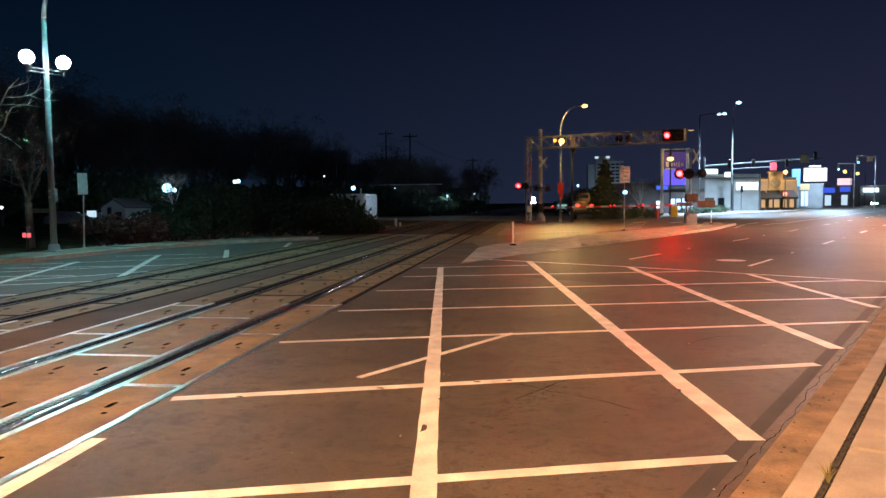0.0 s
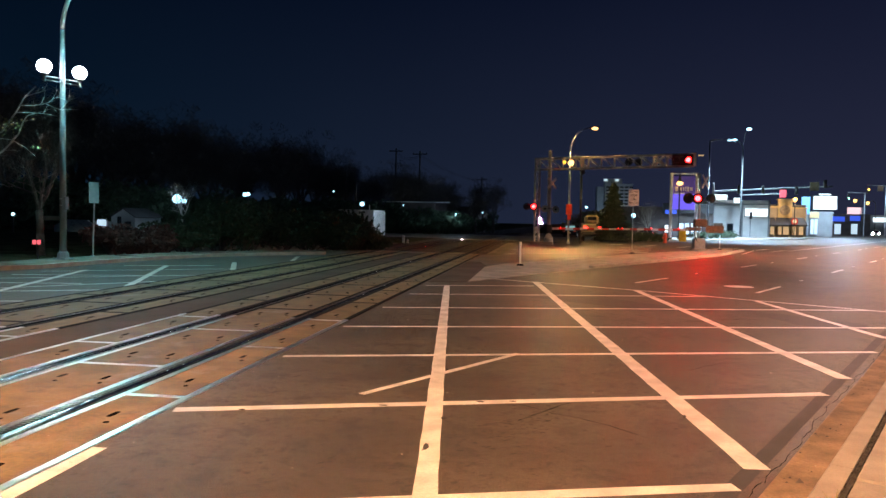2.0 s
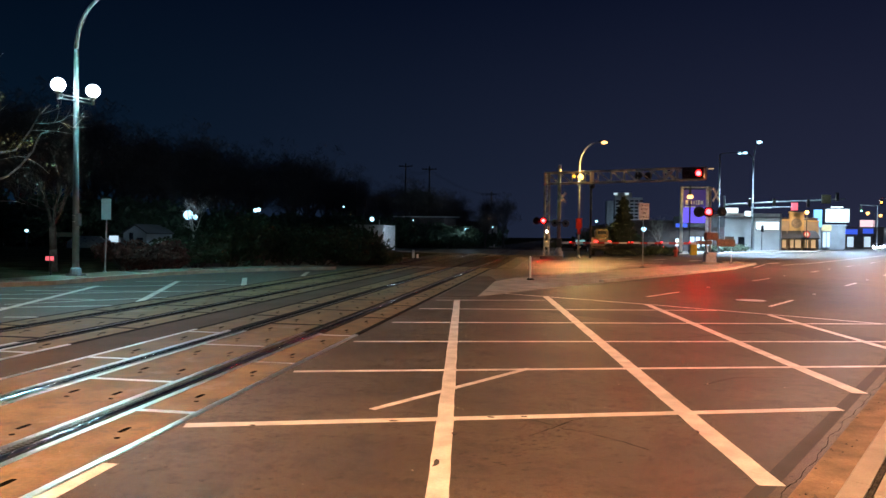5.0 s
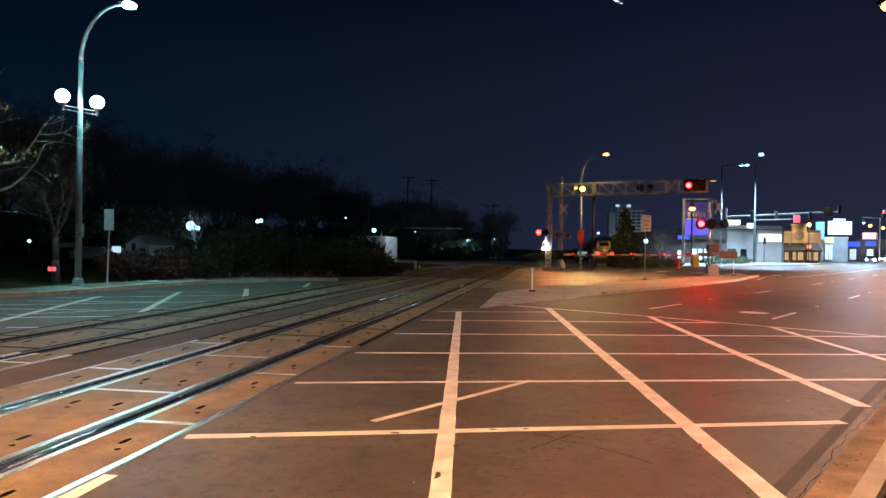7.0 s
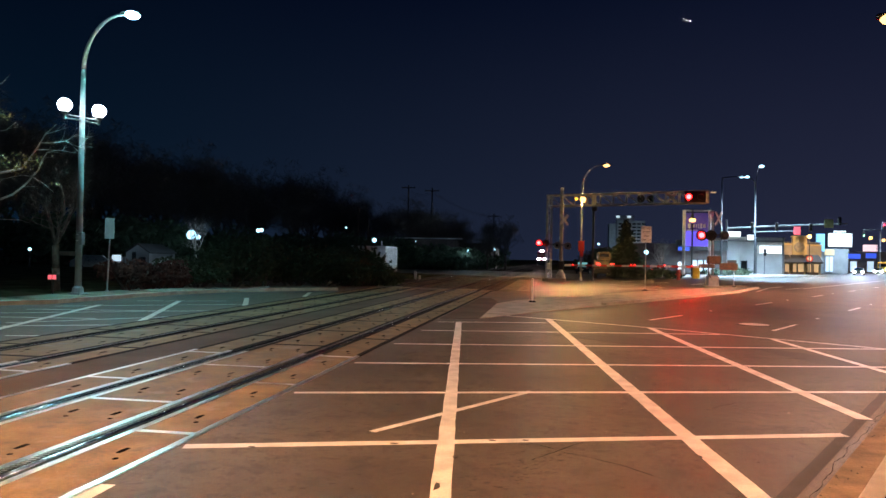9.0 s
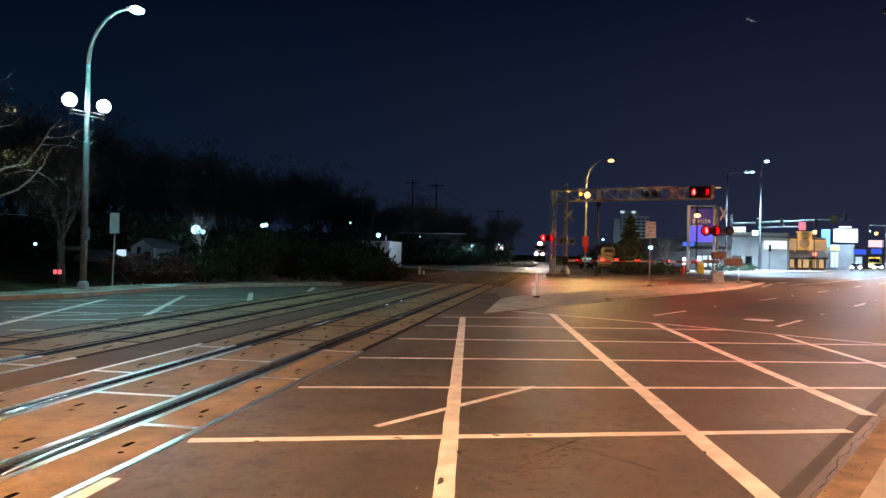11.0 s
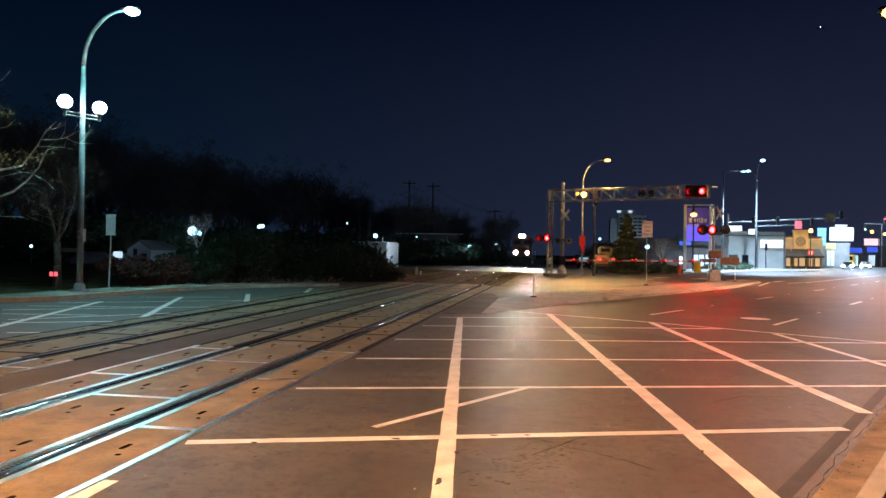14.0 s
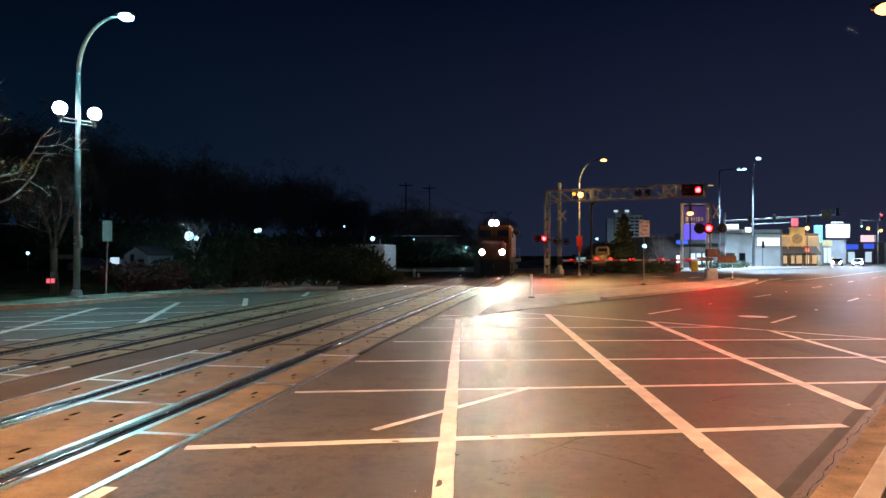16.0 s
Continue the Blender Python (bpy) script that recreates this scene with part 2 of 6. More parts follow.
G_CAR = glow("lit_car_lamp", (0.80, 0.92, 1.0), 1400)
G_WHITE = glow("lit_white_sign", (0.80, 0.93, 1.0), 1.6)
G_VIOLET = glow("lit_violet_sign", (0.16, 0.12, 0.85), 0.9)
G_BLUE = glow("lit_blue_sign", (0.06, 0.14, 0.9), 0.7)
G_CYANBLUE = glow("lit_pale_blue_panel", (0.16, 0.48, 0.95), 0.55)
G_WINDOW = glow("lit_window", (0.65, 0.85, 1.0), 0.75)
G_WINWARM = glow("lit_warm_window", (1.0, 0.66, 0.34), 0.5)
G_CARGLASS = glow("glowing_car_window", (0.30, 0.75, 0.80), 0.45)
G_PLANE = glow("lit_aircraft_lamp", (0.9, 0.95, 1.0), 150)
G_PINK = glow("lit_red_signal", (1.0, 0.14, 0.18), 1.0)
G_PALEPINK = glow("lit_pale_sign", (1.0, 0.72, 0.78), 0.9)
G_GREEN = glow("lit_green_signal", (0.35, 1.0, 0.6), 8.0)
G_SIG_RED = glow("lit_signal_red", (1.0, 0.03, 0.06), 7)
G_SIG_AMBER = glow("lit_signal_amber", (1.0, 0.42, 0.06), 7)
G_SIG_GREEN = glow("lit_signal_green", (0.03, 0.9, 0.85), 6)
G_AMBER = glow("lit_amber_lamps", (1.0, 0.55, 0.06), 1.8)

# ---- builders ----


class Mesh:
    """Gathers faces for one mesh."""

    def __init__(self):
        self.v, self.f, self.k = [], [], []

    def add(self, verts, faces, k=0, m=None):
        o = len(self.v)
        self.v += [tuple(m @ Vector(p)) if m else tuple(p) for p in verts]
        self.f += [tuple(o + i for i in q) for q in faces]
        self.k += [k] * len(faces)
        return self

    def box(self, c, s, k=0, m=None, ch=0.0):
        x, y, z = (a / 2 for a in s)
        if ch:
            ch = min(ch, x * 0.9, y * 0.9, z * 0.9)
            bm = bmesh.new()
            bmesh.ops.create_cube(bm, size=1, matrix=Matrix.Translation(c) @ Matrix.Diagonal((*s, 1)))
            bmesh.ops.bevel(bm, geom=bm.edges[:], offset=ch, segments=1, affect="EDGES")
            bm.verts.index_update()
            self.add([v.co[:] for v in bm.verts], [[v.index for v in q.verts] for q in bm.faces], k, m)
            bm.free()
            return self
        vs = [(c[0] + i * x, c[1] + j * y, c[2] + h * z) for h in (-1, 1) for j in (-1, 1) for i in (-1, 1)]
        return self.add(vs, [(0, 2, 3, 1), (4, 5, 7, 6), (0, 1, 5, 4), (2, 6, 7, 3), (0, 4, 6, 2), (1, 3, 7, 5)], k, m)

    def tube(self, p0, p1, r0, r1=None, n=10, k=0, m=None, caps=True):
        p0, p1 = Vector(p0), Vector(p1)
        r1 = r0 if r1 is None else r1
        q = (p1 - p0).to_track_quat("Z", "Y").to_matrix()
        ring = [q @ Vector((math.cos(2 * math.pi * i / n), math.sin(2 * math.pi * i / n), 0)) for i in range(n)]
        vs = [p0 + a * r0 for a in ring] + [p1 + a * r1 for a in ring]
        fs = [(i, (i + 1) % n, n + (i + 1) % n, n + i) for i in range(n)]
        if caps:
            fs += [tuple(reversed(range(n))), tuple(range(n, 2 * n))]
        return self.add(vs, fs, k, m)

    def path(self, pts, r, n=8, k=0):
        """One bent tube through pts."""
        pts = [Vector(p) for p in pts]
        rs = r if isinstance(r, (list, tuple)) else [r] * len(pts)
        vs, ref = [], None
        for i, p in enumerate(pts):
            d = ((pts[min(i + 1, len(pts) - 1)] - p).normalized() + (p - pts[max(i - 1, 0)]).normalized()).normalized()
            x = (ref - d * ref.dot(d)) if ref else d.orthogonal()
            x.normalize()
            ref, y = x, d.cross(x)
            vs += [p + (x * math.cos(2 * math.pi * j / n) + y * math.sin(2 * math.pi * j / n)) * rs[i] for j in range(n)]
        m = len(pts)
        fs = [(a * n + j, a * n + (j + 1) % n, (a + 1) * n + (j + 1) % n, (a + 1) * n + j) for a in range(m - 1) for j in range(n)]
        return self.add(vs, fs + [tuple(reversed(range(n))), tuple((m - 1) * n + j for j in range(n))], k)

    def turned(self, profile, n=16, k=0, m=None):
        vs = [(r * math.cos(2 * math.pi * i / n), r * math.sin(2 * math.pi * i / n), z) for r, z in profile for i in range(n)]
        fs = [(a * n + i, a * n + (i + 1) % n, (a + 1) * n + (i + 1) % n, (a + 1) * n + i) for a in range(len(profile) - 1) for i in range(n)]
        fs += [tuple(reversed(range(n))), tuple((len(profile) - 1) * n + i for i in range(n))]
        return self.add(vs, fs, k, m)

    def ball(self, c, r, n=16, k=0, sz=1.0):
        prof = [(max(0.001, r * math.sin(math.pi * i / 10)), -r * sz * math.cos(math.pi * i / 10)) for i in range(11)]
        return self.turned(prof, n, k, Matrix.Translation(c))

    def slab(self, pts, z0, z1, k=0):
        """A flat plate of the outline pts from z0 up to z1."""
        n = len(pts)
        area = sum(pts[i][0] * pts[(i + 1) % n][1] - pts[(i + 1) % n][0] * pts[i][1] for i in range(n))
        pts = pts if area > 0 else pts[::-1]
        vs = [(x, y, z0) for x, y in pts] + [(x, y, z1) for x, y in pts]
        fs = [tuple(range(n, 2 * n)), tuple(reversed(range(n)))] + [(i, (i + 1) % n, n + (i + 1) % n, n + i) for i in range(n)]
        return self.add(vs, fs, k)

    def data(self, name, mats, smooth=False):
        d = bpy.data.meshes.new(name)
        d.from_pydata(self.v, [], self.f)
        for m in mats if isinstance(mats, (list, tuple)) else [mats]:
            d.materials.append(m)
        d.polygons.foreach_set("material_index", self.k)
        if smooth:
            d.polygons.foreach_set("use_smooth", [True] * len(self.f))
        d.update()
        return d


def part(name, mesh, material, parent, label="", smooth=False, at=None):
    ob = new(name, mesh.data(name, material, smooth) if isinstance(mesh, Mesh) else mesh)
    ob.parent = parent
    if at is not None:
        ob.matrix_basis = at
    return tagged(ob, label)


def thing(name, label, category, at=(0, 0, 0), turn=0, group="", kind=""):
    ob = new(name)
    ob.empty_display_size = 0.2
    ob.matrix_basis = pose(*at, 0, 0, turn)
    return tagged(ob, label, category, group, kind)


def solid(name, mesh, material, label, category, at=None, group="", kind="", smooth=False):
    ob = new(name, mesh.data(name, material, smooth))
    if at is not None:
        ob.matrix_basis = at
    return tagged(ob, label, category, group, kind)


def rdbox(mesh, u0, u1, n0, n1, z0, z1, k=0):
    return mesh.slab([rd(u0, n0), rd(u1, n0), rd(u1, n1), rd(u0, n1)], z0, z1, k)


RA, RB, RC, RD = -4.41, -5.915, -8.56, -10.065      # rail lines
TRACK_A, TRACK_B = (RA + RB) / 2, (RC + RD) / 2


def bend(y):
    """How far the tracks swing aside, far down the line."""
    if y < 110:
        return 0.0
    return 0.0155 * ((y - 110) ** 2 / 200 if y < 210 else y - 160)


# ---- ground and road ----
solid("ground", Mesh().slab([(-2500, -600), (2500, -600), (2500, 3500), (-2500, 3500)], -0.6, -0.06), GRASS,
      "dark winter grass and earth reaching to the horizon", "ground", kind="structure")
road = Mesh()
road.slab([rd(-60, -1.17), rd(420, -1.17), rd(420, -32), rd(70, -32), (-2.0, 64), (-2.4, 40), (-11.0, 44), (-12.6, 36), (-15.6, 32), (-17.0, 28.0), (-17.1, 24), (-18.2, 20), (-24, 12), (-52, -30)], -0.3, 0.0)
solid("road", road, ASPHALT, "worn brown-grey asphalt road surface across the level crossing", "road", kind="structure")
solid("side_street", Mesh().slab([rd(62, -31.99), rd(88, -31.99), rd(88, -140), rd(62, -140)], -0.3, 0.0), ASPHALT,
      "asphalt side street beyond the crossing", "road", kind="structure")
tar = Mesh()
rdbox(tar, -20, 60, -1.415, -1.285, -0.01, 0.002)
solid("tar_strip", tar, TAR, "dark tar-sealed strip along the gutter", "road patch", kind="structure")

# near kerb, gutter and pavement
gut = Mesh()
rdbox(gut, -30, 400, -1.165, -0.87, -0.25, 0.006)
solid("gutter", gut, GUTTER, "dirty brown concrete gutter with leaf dirt", "gutter", kind="structure")
kerb = thing("kerb", "pale worn concrete kerb beside the road", "kerb", kind="structure")
kb = Mesh()
kb.add([(x, n, z) for x in (0, 2.99) for n, z in ((-0.865, -0.2), (-0.865, 0.03), (-0.845, 0.125), (-0.825, 0.15), (-0.685, 0.15), (-0.685, -0.2))],
       [(i, (i + 1) % 6, 6 + (i + 1) % 6, 6 + i) for i in range(6)] + [tuple(range(5, -1, -1)), tuple(range(6, 12))])
ROADM = Matrix(((EU[0], EN[0], 0, 0), (EU[1], EN[1], 0, 0), (0, 0, 1, 0), (0, 0, 0, 1)))
kd = kb.data("kerb_stone", KERB)
for i in range(34):
    part("kerb_stone", kd, None, kerb, at=ROADM @ pose(-18.3 + 3.0 * i, 0, 0))
far_k = Mesh()
rdbox(far_k, 83.7, 400, -0.865, -0.685, -0.2, 0.15)
part("far_kerb", far_k, KERB, kerb)
soil = Mesh()
rdbox(soil, -20, 84, -0.682, -0.648, -0.2, 0.139)
rs = random.Random(3)
for i in range(900):
    u, n, r = rs.uniform(1.5, 22), rs.uniform(-0.685, -0.64), rs.uniform(0.005, 0.014)
    x, y = rd(u, n)
    soil.add([(x - r, y, 0.138), (x, y - r, 0.138), (x + r, y, 0.138), (x, y + r, 0.138), (x, y, 0.138 + r)], [(0, 1, 4), (1, 2, 4), (2, 3, 4), (3, 0, 4)])
solid("soil_joint", soil, SOIL, "gravel and soil in the joint behind the kerb", "soil", kind="structure")
pave = thing("pavement", "pale worn concrete pavement slabs by the road", "pavement", kind="structure")
sl = Mesh().box((0, 0, 0), (1.505, 1.49, 0.25), ch=0.012).data("paving_slab", KERB)
for i in range(22):
    for j in range(2):
        part("paving_slab", sl, None, pave, at=ROADM @ pose(-12.0 + 1.52 * i, 0.104 + 1.51 * j, 0.021, rs.uniform(-.2, .2), rs.uniform(-.2, .2), 0))
rest = Mesh()
rdbox(rest, 21.2, 400, -0.64, 2.4, -0.2, 0.145)
rdbox(rest, -60, -12.8, -0.58, 2.4, -0.2, 0.145)
part("far_pavement", rest, CONCRETE, pave)
weed = Mesh()
for i in range(14):
    a = rs.uniform(0, 6.28)
    x, y = rd(4.75 + rs.uniform(-.03, .03), -0.66)
    weed.path([(x, y, 0.13), (x + .03 * math.cos(a), y + .03 * math.sin(a), 0.2), (x + .075 * math.cos(a), y + .075 * math.sin(a), 0.21 + rs.uniform(0, .05))], [0.004, 0.003, 0.001], 3)
solid("weed", weed, LEAF_DRY, "thin dry weed in the kerb joint", "weed")
grit = Mesh()
for i in range(120):
    u, n, r = rs.uniform(2.5, 20), rs.uniform(-1.16, -0.96), rs.uniform(0.004, 0.016)
    x, y = rd(u, n)
    grit.add([(x - r, y, 0.004), (x, y - r * .6, 0.004), (x + r, y, 0.004), (x, y + r * .6, 0.004), (x, y, 0.004 + r * .7)], [(0, 1, 4), (1, 2, 4), (2, 3, 4), (3, 0, 4)])
solid("gutter_grit", grit, SOIL, "dark grit and leaf scraps in the gutter", "grit", kind="stuff")
leafm = Mesh()
x, y = rd(5.55, -1.0)
leafm.add([(x - .03, y, .012), (x, y - .025, .02), (x + .035, y + .005, .014), (x + .01, y + .03, .03)], [(0, 1, 2, 3)])
leafm.add([(x - .03, y, .012), (x, y - .025, .02), (x + .035, y + .005, .014), (x + .01, y + .03, .036)], [(3, 2, 1, 0)])
solid("dead_leaf", leafm, BARK, "curled dark dead leaf in the gutter", "leaf")

# median island
med = Mesh()
med.slab([(-2.25, 21.6), rd(21, -12.85), rd(30, -12.85), rd(46, -13.1), rd(57.2, -14.6), rd(58.3, -15.6), rd(58.0, -17.4), rd(46, -17.6), rd(32, -17.3), rd(27, -17.2), (-2.35, 29.0)], -0.2, 0.02)
solid("median", med, CONCRETE, "pale concrete median island between the carriageways", "median", kind="structure")
mk = Mesh()
for a, b in zip([(27, -12.9), (38, -12.95), (46, -13.15), (57.1, -14.7), (58.2, -15.7)], [(38, -12.95), (46, -13.15), (57.1, -14.7), (58.2, -15.7), (57.9, -17.4)]):
    p, q = Vector(rd(*a)), Vector(rd(*b))
    d = (q - p).normalized()
    nn = Vector((-d.y, d.x)) * 0.22
    mk.slab([p[:], q[:], (q + nn)[:], (p + nn)[:]], -0.2, 0.13)
solid("median_kerb", mk, KERB, "raised concrete kerb of the median", "kerb", kind="structure")

# far side: kerb and verge beyond the second track
edge = [(-23.5, 13.5), (-17.9, 20.3), (-17.0, 22.0), (-16.85, 25.0), (-16.5, 28.3), (-15.4, 31.6), (-13.2, 34.4), (-11.4, 36.2)]
fk, fw = Mesh(), Mesh()
for a, b in zip(edge, edge[1:]):
    a, b = Vector(a), Vector(b)
    d = (b - a).normalized()
    nn = Vector((-d.y, d.x))
    fk.slab([a[:], b[:], (b + nn * .18)[:], (a + nn * .18)[:]], -0.2, 0.15)
    fw.slab([(a + nn * .18)[:], (b + nn * .18)[:], (b + nn * 2.6)[:], (a + nn * 2.6)[:]], -0.2, 0.13)
solid("far_kerb", fk, KERB, "low worn concrete kerb across the tracks", "kerb", kind="structure")
solid("far_verge", fw, VERGE, "pale verge strip behind the far kerb", "verge", kind="structure")
solid("gravel_apron", Mesh().slab([(-11.4, 36.0), (-11.2, 44.2), (-12.4, 60), (-20, 60), (-22, 34.0), (-19.4, 29.0), (-16.0, 33.6), (-13.4, 36.4)], -0.2, -0.03), VERGE,
      "pale gravel apron beside the tracks", "gravel", kind="structure")

solid("gravel_strip", Mesh().slab([(-3.3, 40.3), (-2.0, 40.3), (-1.7, 66), (-3.3, 66)], -0.2, -0.025), VERGE, "pale dirt strip beside the track", "gravel", kind="structure")

# ---- tracks ----
pan = {}


def panel_data(w, l):
    key = (round(w, 3), round(l, 3))
    if key not in pan:
        m = Mesh().box((0, 0, -0.045), (w, l, 0.11), ch=0.012)
        pan[key] = m.data("concrete_panel", PANEL)
    return pan[key]


# Slots and holes are solid black plates; their shade is in the colour.
slot_d = Mesh().slab([(-.02, -.085), (.02, -.085), (.03, -.02), (.02, .085), (-.02, .085), (-.03, .02)], 0.0, 0.0135).data("lifting_slot", SLOT)
hole_d = Mesh().turned([(.028, 0), (.028, .0135)], 8).data("bolt_hole", SLOT)
PITCH = 2.86


def crossing(track, near_edge, ra, rb, far_edge, y0, y1, shine_to):
    """Concrete panels outside and between one track's rails, with steel seams."""
    strips = [(near_edge - 0.03, ra + 0.17, 6.70), (ra - 0.19, rb + 0.19, 8.05), (rb - 0.17, far_edge + 0.03, 9.40)]
    for sx0, sx1, joint in strips:
        j = joint - PITCH * math.ceil((joint - y0) / PITCH)
        w, cx = sx0 - sx1, (sx0 + sx1) / 2
        while j < y1:
            part("concrete_panel", panel_data(w, PITCH - 0.05), None, track, at=pose(cx, j + PITCH / 2, 0.0))
            for fx in ([-0.27, 0.27] if w > 0.9 else [0.0]):
                for fy in (-0.72, 0.72):
                    part("lifting_slot", slot_d, None, track, at=pose(cx + fx, j + PITCH / 2 + fy, 0, 0, 0, 0))
                    part("bolt_hole", hole_d, None, track, at=pose(cx + fx + 0.09, j + PITCH / 2 + fy - 0.25, 0))
            # Seams past the lamp's reflection are drawn wider and coloured dark.
            seam = Mesh().slab([(cx - w / 2, j - .045), (cx + w / 2, j - .045), (cx + w / 2, j + .045), (cx - w / 2, j + .045)] if j < shine_to else [(cx - w / 2, j - .06), (cx + w / 2, j - .06), (cx + w / 2, j + .06), (cx - w / 2, j + .06)], -0.05, 0.0125)
            part("joint_seam", seam, STEEL_EDGE if j < shine_to else DIM_EDGE, track)
            j += PITCH
        for ex in (sx0 + 0.018, sx1 - 0.018):
            # Bright steel ends with the lamp's reflection; a dark colour stands in beyond.
            part("edge_strip", Mesh().box((ex, (y0 + shine_to) / 2, -0.0172), (0.085, shine_to - y0, 0.062), ch=0.006), STEEL_EDGE, track, "brushed steel panel edge")
            part("edge_strip", Mesh().box((ex, (shine_to + y1) / 2, -0.0142), (0.10, y1 - shine_to, 0.055)), DIM_EDGE, track, "steel panel edge, coloured dark where it mirrors no lamp")


def track_line(name, ra, rb, near_edge, far_edge, shine_to):
    t = thing(name, "railway track with steel rails set in concrete crossing panels", "railway track", kind="structure")
    ys = [-30, 42, 80, 110, 130, 150, 170, 190, 210, 260, 330, 420, 520]
    for x in (ra, rb):
        r = Mesh()
        for a, b in zip(ys, ys[1:]):
            ba, bb = bend(a), bend(b)
            head = [(.036, -.02)] + [(.036 * math.cos(math.pi * q / 10), .018 * math.sin(math.pi * q / 10)) for q in range(11)] + [(-.036, -.02)]
            m = len(head)
            r.add([(x + hx + ba, a, hz) for hx, hz in head] + [(x + hx + bb, b, hz) for hx, hz in head],
                  [(i, (i + 1) % m, (i + 1) % m + m, i + m) for i in range(m)] + [tuple(range(m - 1, -1, -1)), tuple(range(m, 2 * m))], 0)
            for x0, x1, z0, z1, k in ((-.010, .010, -.12, -.02, 1), (-.07, .07, -.15, -.12, 1)):
                r.add([(x + x0 + ba, a, z0), (x + x1 + ba, a, z0), (x + x1 + bb, b, z0), (x + x0 + bb, b, z0), (x + x0 + ba, a, z1), (x + x1 + ba, a, z1), (x + x1 + bb, b, z1), (x + x0 + bb, b, z1)],
                      [(0, 3, 2, 1), (4, 5, 6, 7), (0, 1, 5, 4), (1, 2, 6, 5), (2, 3, 7, 6), (3, 0, 4, 7)], k)
        part("rail", r, [RAIL_TOP, RAIL_SIDE], t, "polished steel rail with rusty sides", smooth=True)
        side = 1 if x == ra else -1
        part("flangeway_filler", Mesh().box((x - side * 0.105, 5.5, -0.030), (0.13, 71, 0.07)), RUBBER, t, "black ribbed rubber flangeway")
        part("field_filler", Mesh().box((x + side * 0.10, 5.5, -0.026), (0.12, 71, 0.06)), RUBBER, t, "black rubber filler")
        ribs = Mesh()
        for i in range(700):
            ribs.box((x - side * 0.11, 2.0 + i * 0.055, 0.005), (0.10, 0.026, 0.014))
        part("filler_ribs", ribs, RIBS, t, "fine ribs of the rubber filler")
    crossing(t, near_edge, ra, rb, far_edge, -12.0, 40.5, shine_to)
    sleepers = Mesh()
    for i in range(170):
        y = 41.2 + i * 0.55
        sleepers.box(((ra + rb) / 2 + bend(y), y, -0.11), (2.6, 0.23, 0.14))
    tagged(part("sleepers", sleepers, WOOD, t, "dark weathered wooden sleepers"), kind="stuff")
    return t


track_line("track_1", RA, RB, -3.56, -6.76, 12.6)
track_line("track_2", RC, RD, -7.78, -10.86, 10.4)
bal = Mesh()
ys = [40.6, 80, 110, 130, 150, 170, 190, 210, 260, 330, 420, 520]
for a, b in zip(ys, ys[1:]):
    for x0, x1 in ((-12.0, -2.6),):
        bal.slab([(x0 + bend(a), a), (x1 + bend(a), a), (x1 + bend(b), b), (x0 + bend(b), b)], -0.4, -0.05)
solid("ballast_bed", bal, BALLAST, "grey stone ballast under the tracks", "ballast", kind="structure")
cob = Mesh()
rs = random.Random(8)
for i in range(5000):
    y = 41 + 60 * rs.random() ** 1.5
    x, r = rs.uniform(-12, -2.7), rs.uniform(0.025, 0.06)
    cob.add([(x - r, y, -.055), (x, y - r, -.055), (x + r, y, -.055), (x, y + r, -.055), (x + rs.uniform(-.01, .01), y, -.055 + r * .8)], [(0, 1, 4), (1, 2, 4), (2, 3, 4), (3, 0, 4)])
solid("ballast_stones", cob, BALLAST, "loose grey ballast stones", "stones", kind="stuff")

# ---- road markings ----


def strip(a, b, w, label="worn white painted road line", group="box lines", z=0.0025, ends=None):
    """One painted line with slightly ragged edges; ends: a direction along which its ends are cut."""
    a, b = Vector(a), Vector(b)
    d = (b - a).normalized()
    s = Vector((-d.y, d.x))
    n = max(2, int((b - a).length / 0.35))
    cut = 0.0
    if ends:
        e = Vector(ends).normalized()
        cut = e.dot(d) / e.dot(s)
    rr = random.Random(int(a.x * 911 + a.y * 577))
    m = Mesh()
    vs = []
    for side in (-1, 1):
        for i in range(n + 1):
            p = a.lerp(b, i / n) + s * side * (w / 2 + (rr.uniform(-.006, .004))) + d * (cut * side * w / 2 if i in (0, n) else 0)
            vs.append((p.x, p.y, z))
    m.add(vs, [(i, i + 1, n + 2 + i, n + 1 + i) for i in range(n)])
    return solid("road_line", m, PAINT, label, "road marking", group=group, kind="structure")


TX = (0.0, 1.0)
KX = EU
PX = Vector((6.7, 2.04)).normalized()
strip((-2.9, 3.93), (1.40, 5.18), 0.145, z=0.0035)
strip((-3.47, 6.27), (3.16, 8.31), 0.15, z=0.0035)
strip((-3.43, 9.04), (5.0, 11.33), 0.13, z=0.0035)
strip((-3.40, 11.83), (6.75, 14.25), 0.13, z=0.0035)
strip((-3.36, 14.66), (7.34, 17.12), 0.13, z=0.0035)
strip((-3.33, 17.58), (4.25, 19.22), 0.13, z=0.0035)
strip((-3.31, 20.05), (-0.2, 20.95), 0.13, z=0.0035)
strip((-1.55, 23.1), (2.6, 20.54), 0.13)
strip((2.6, 20.54), (9.6, 15.6), 0.13)
strip((-2.72, 20.2), (-0.58, 3.3), 0.17, z=0.0055)
strip((-0.2, 22.4), (1.66, 5.58), 0.20, z=0.0055)
strip((2.65, 20.4), (3.72, 9.2), 0.19, z=0.0055)
strip((5.33, 18.4), (5.80, 12.8), 0.16, z=0.0055)
strip((-1.87, 7.22), (-0.3, 9.95), 0.10, z=0.0075)
strip((-3.50, 5.12), (-3.45, 3.3), 0.19)
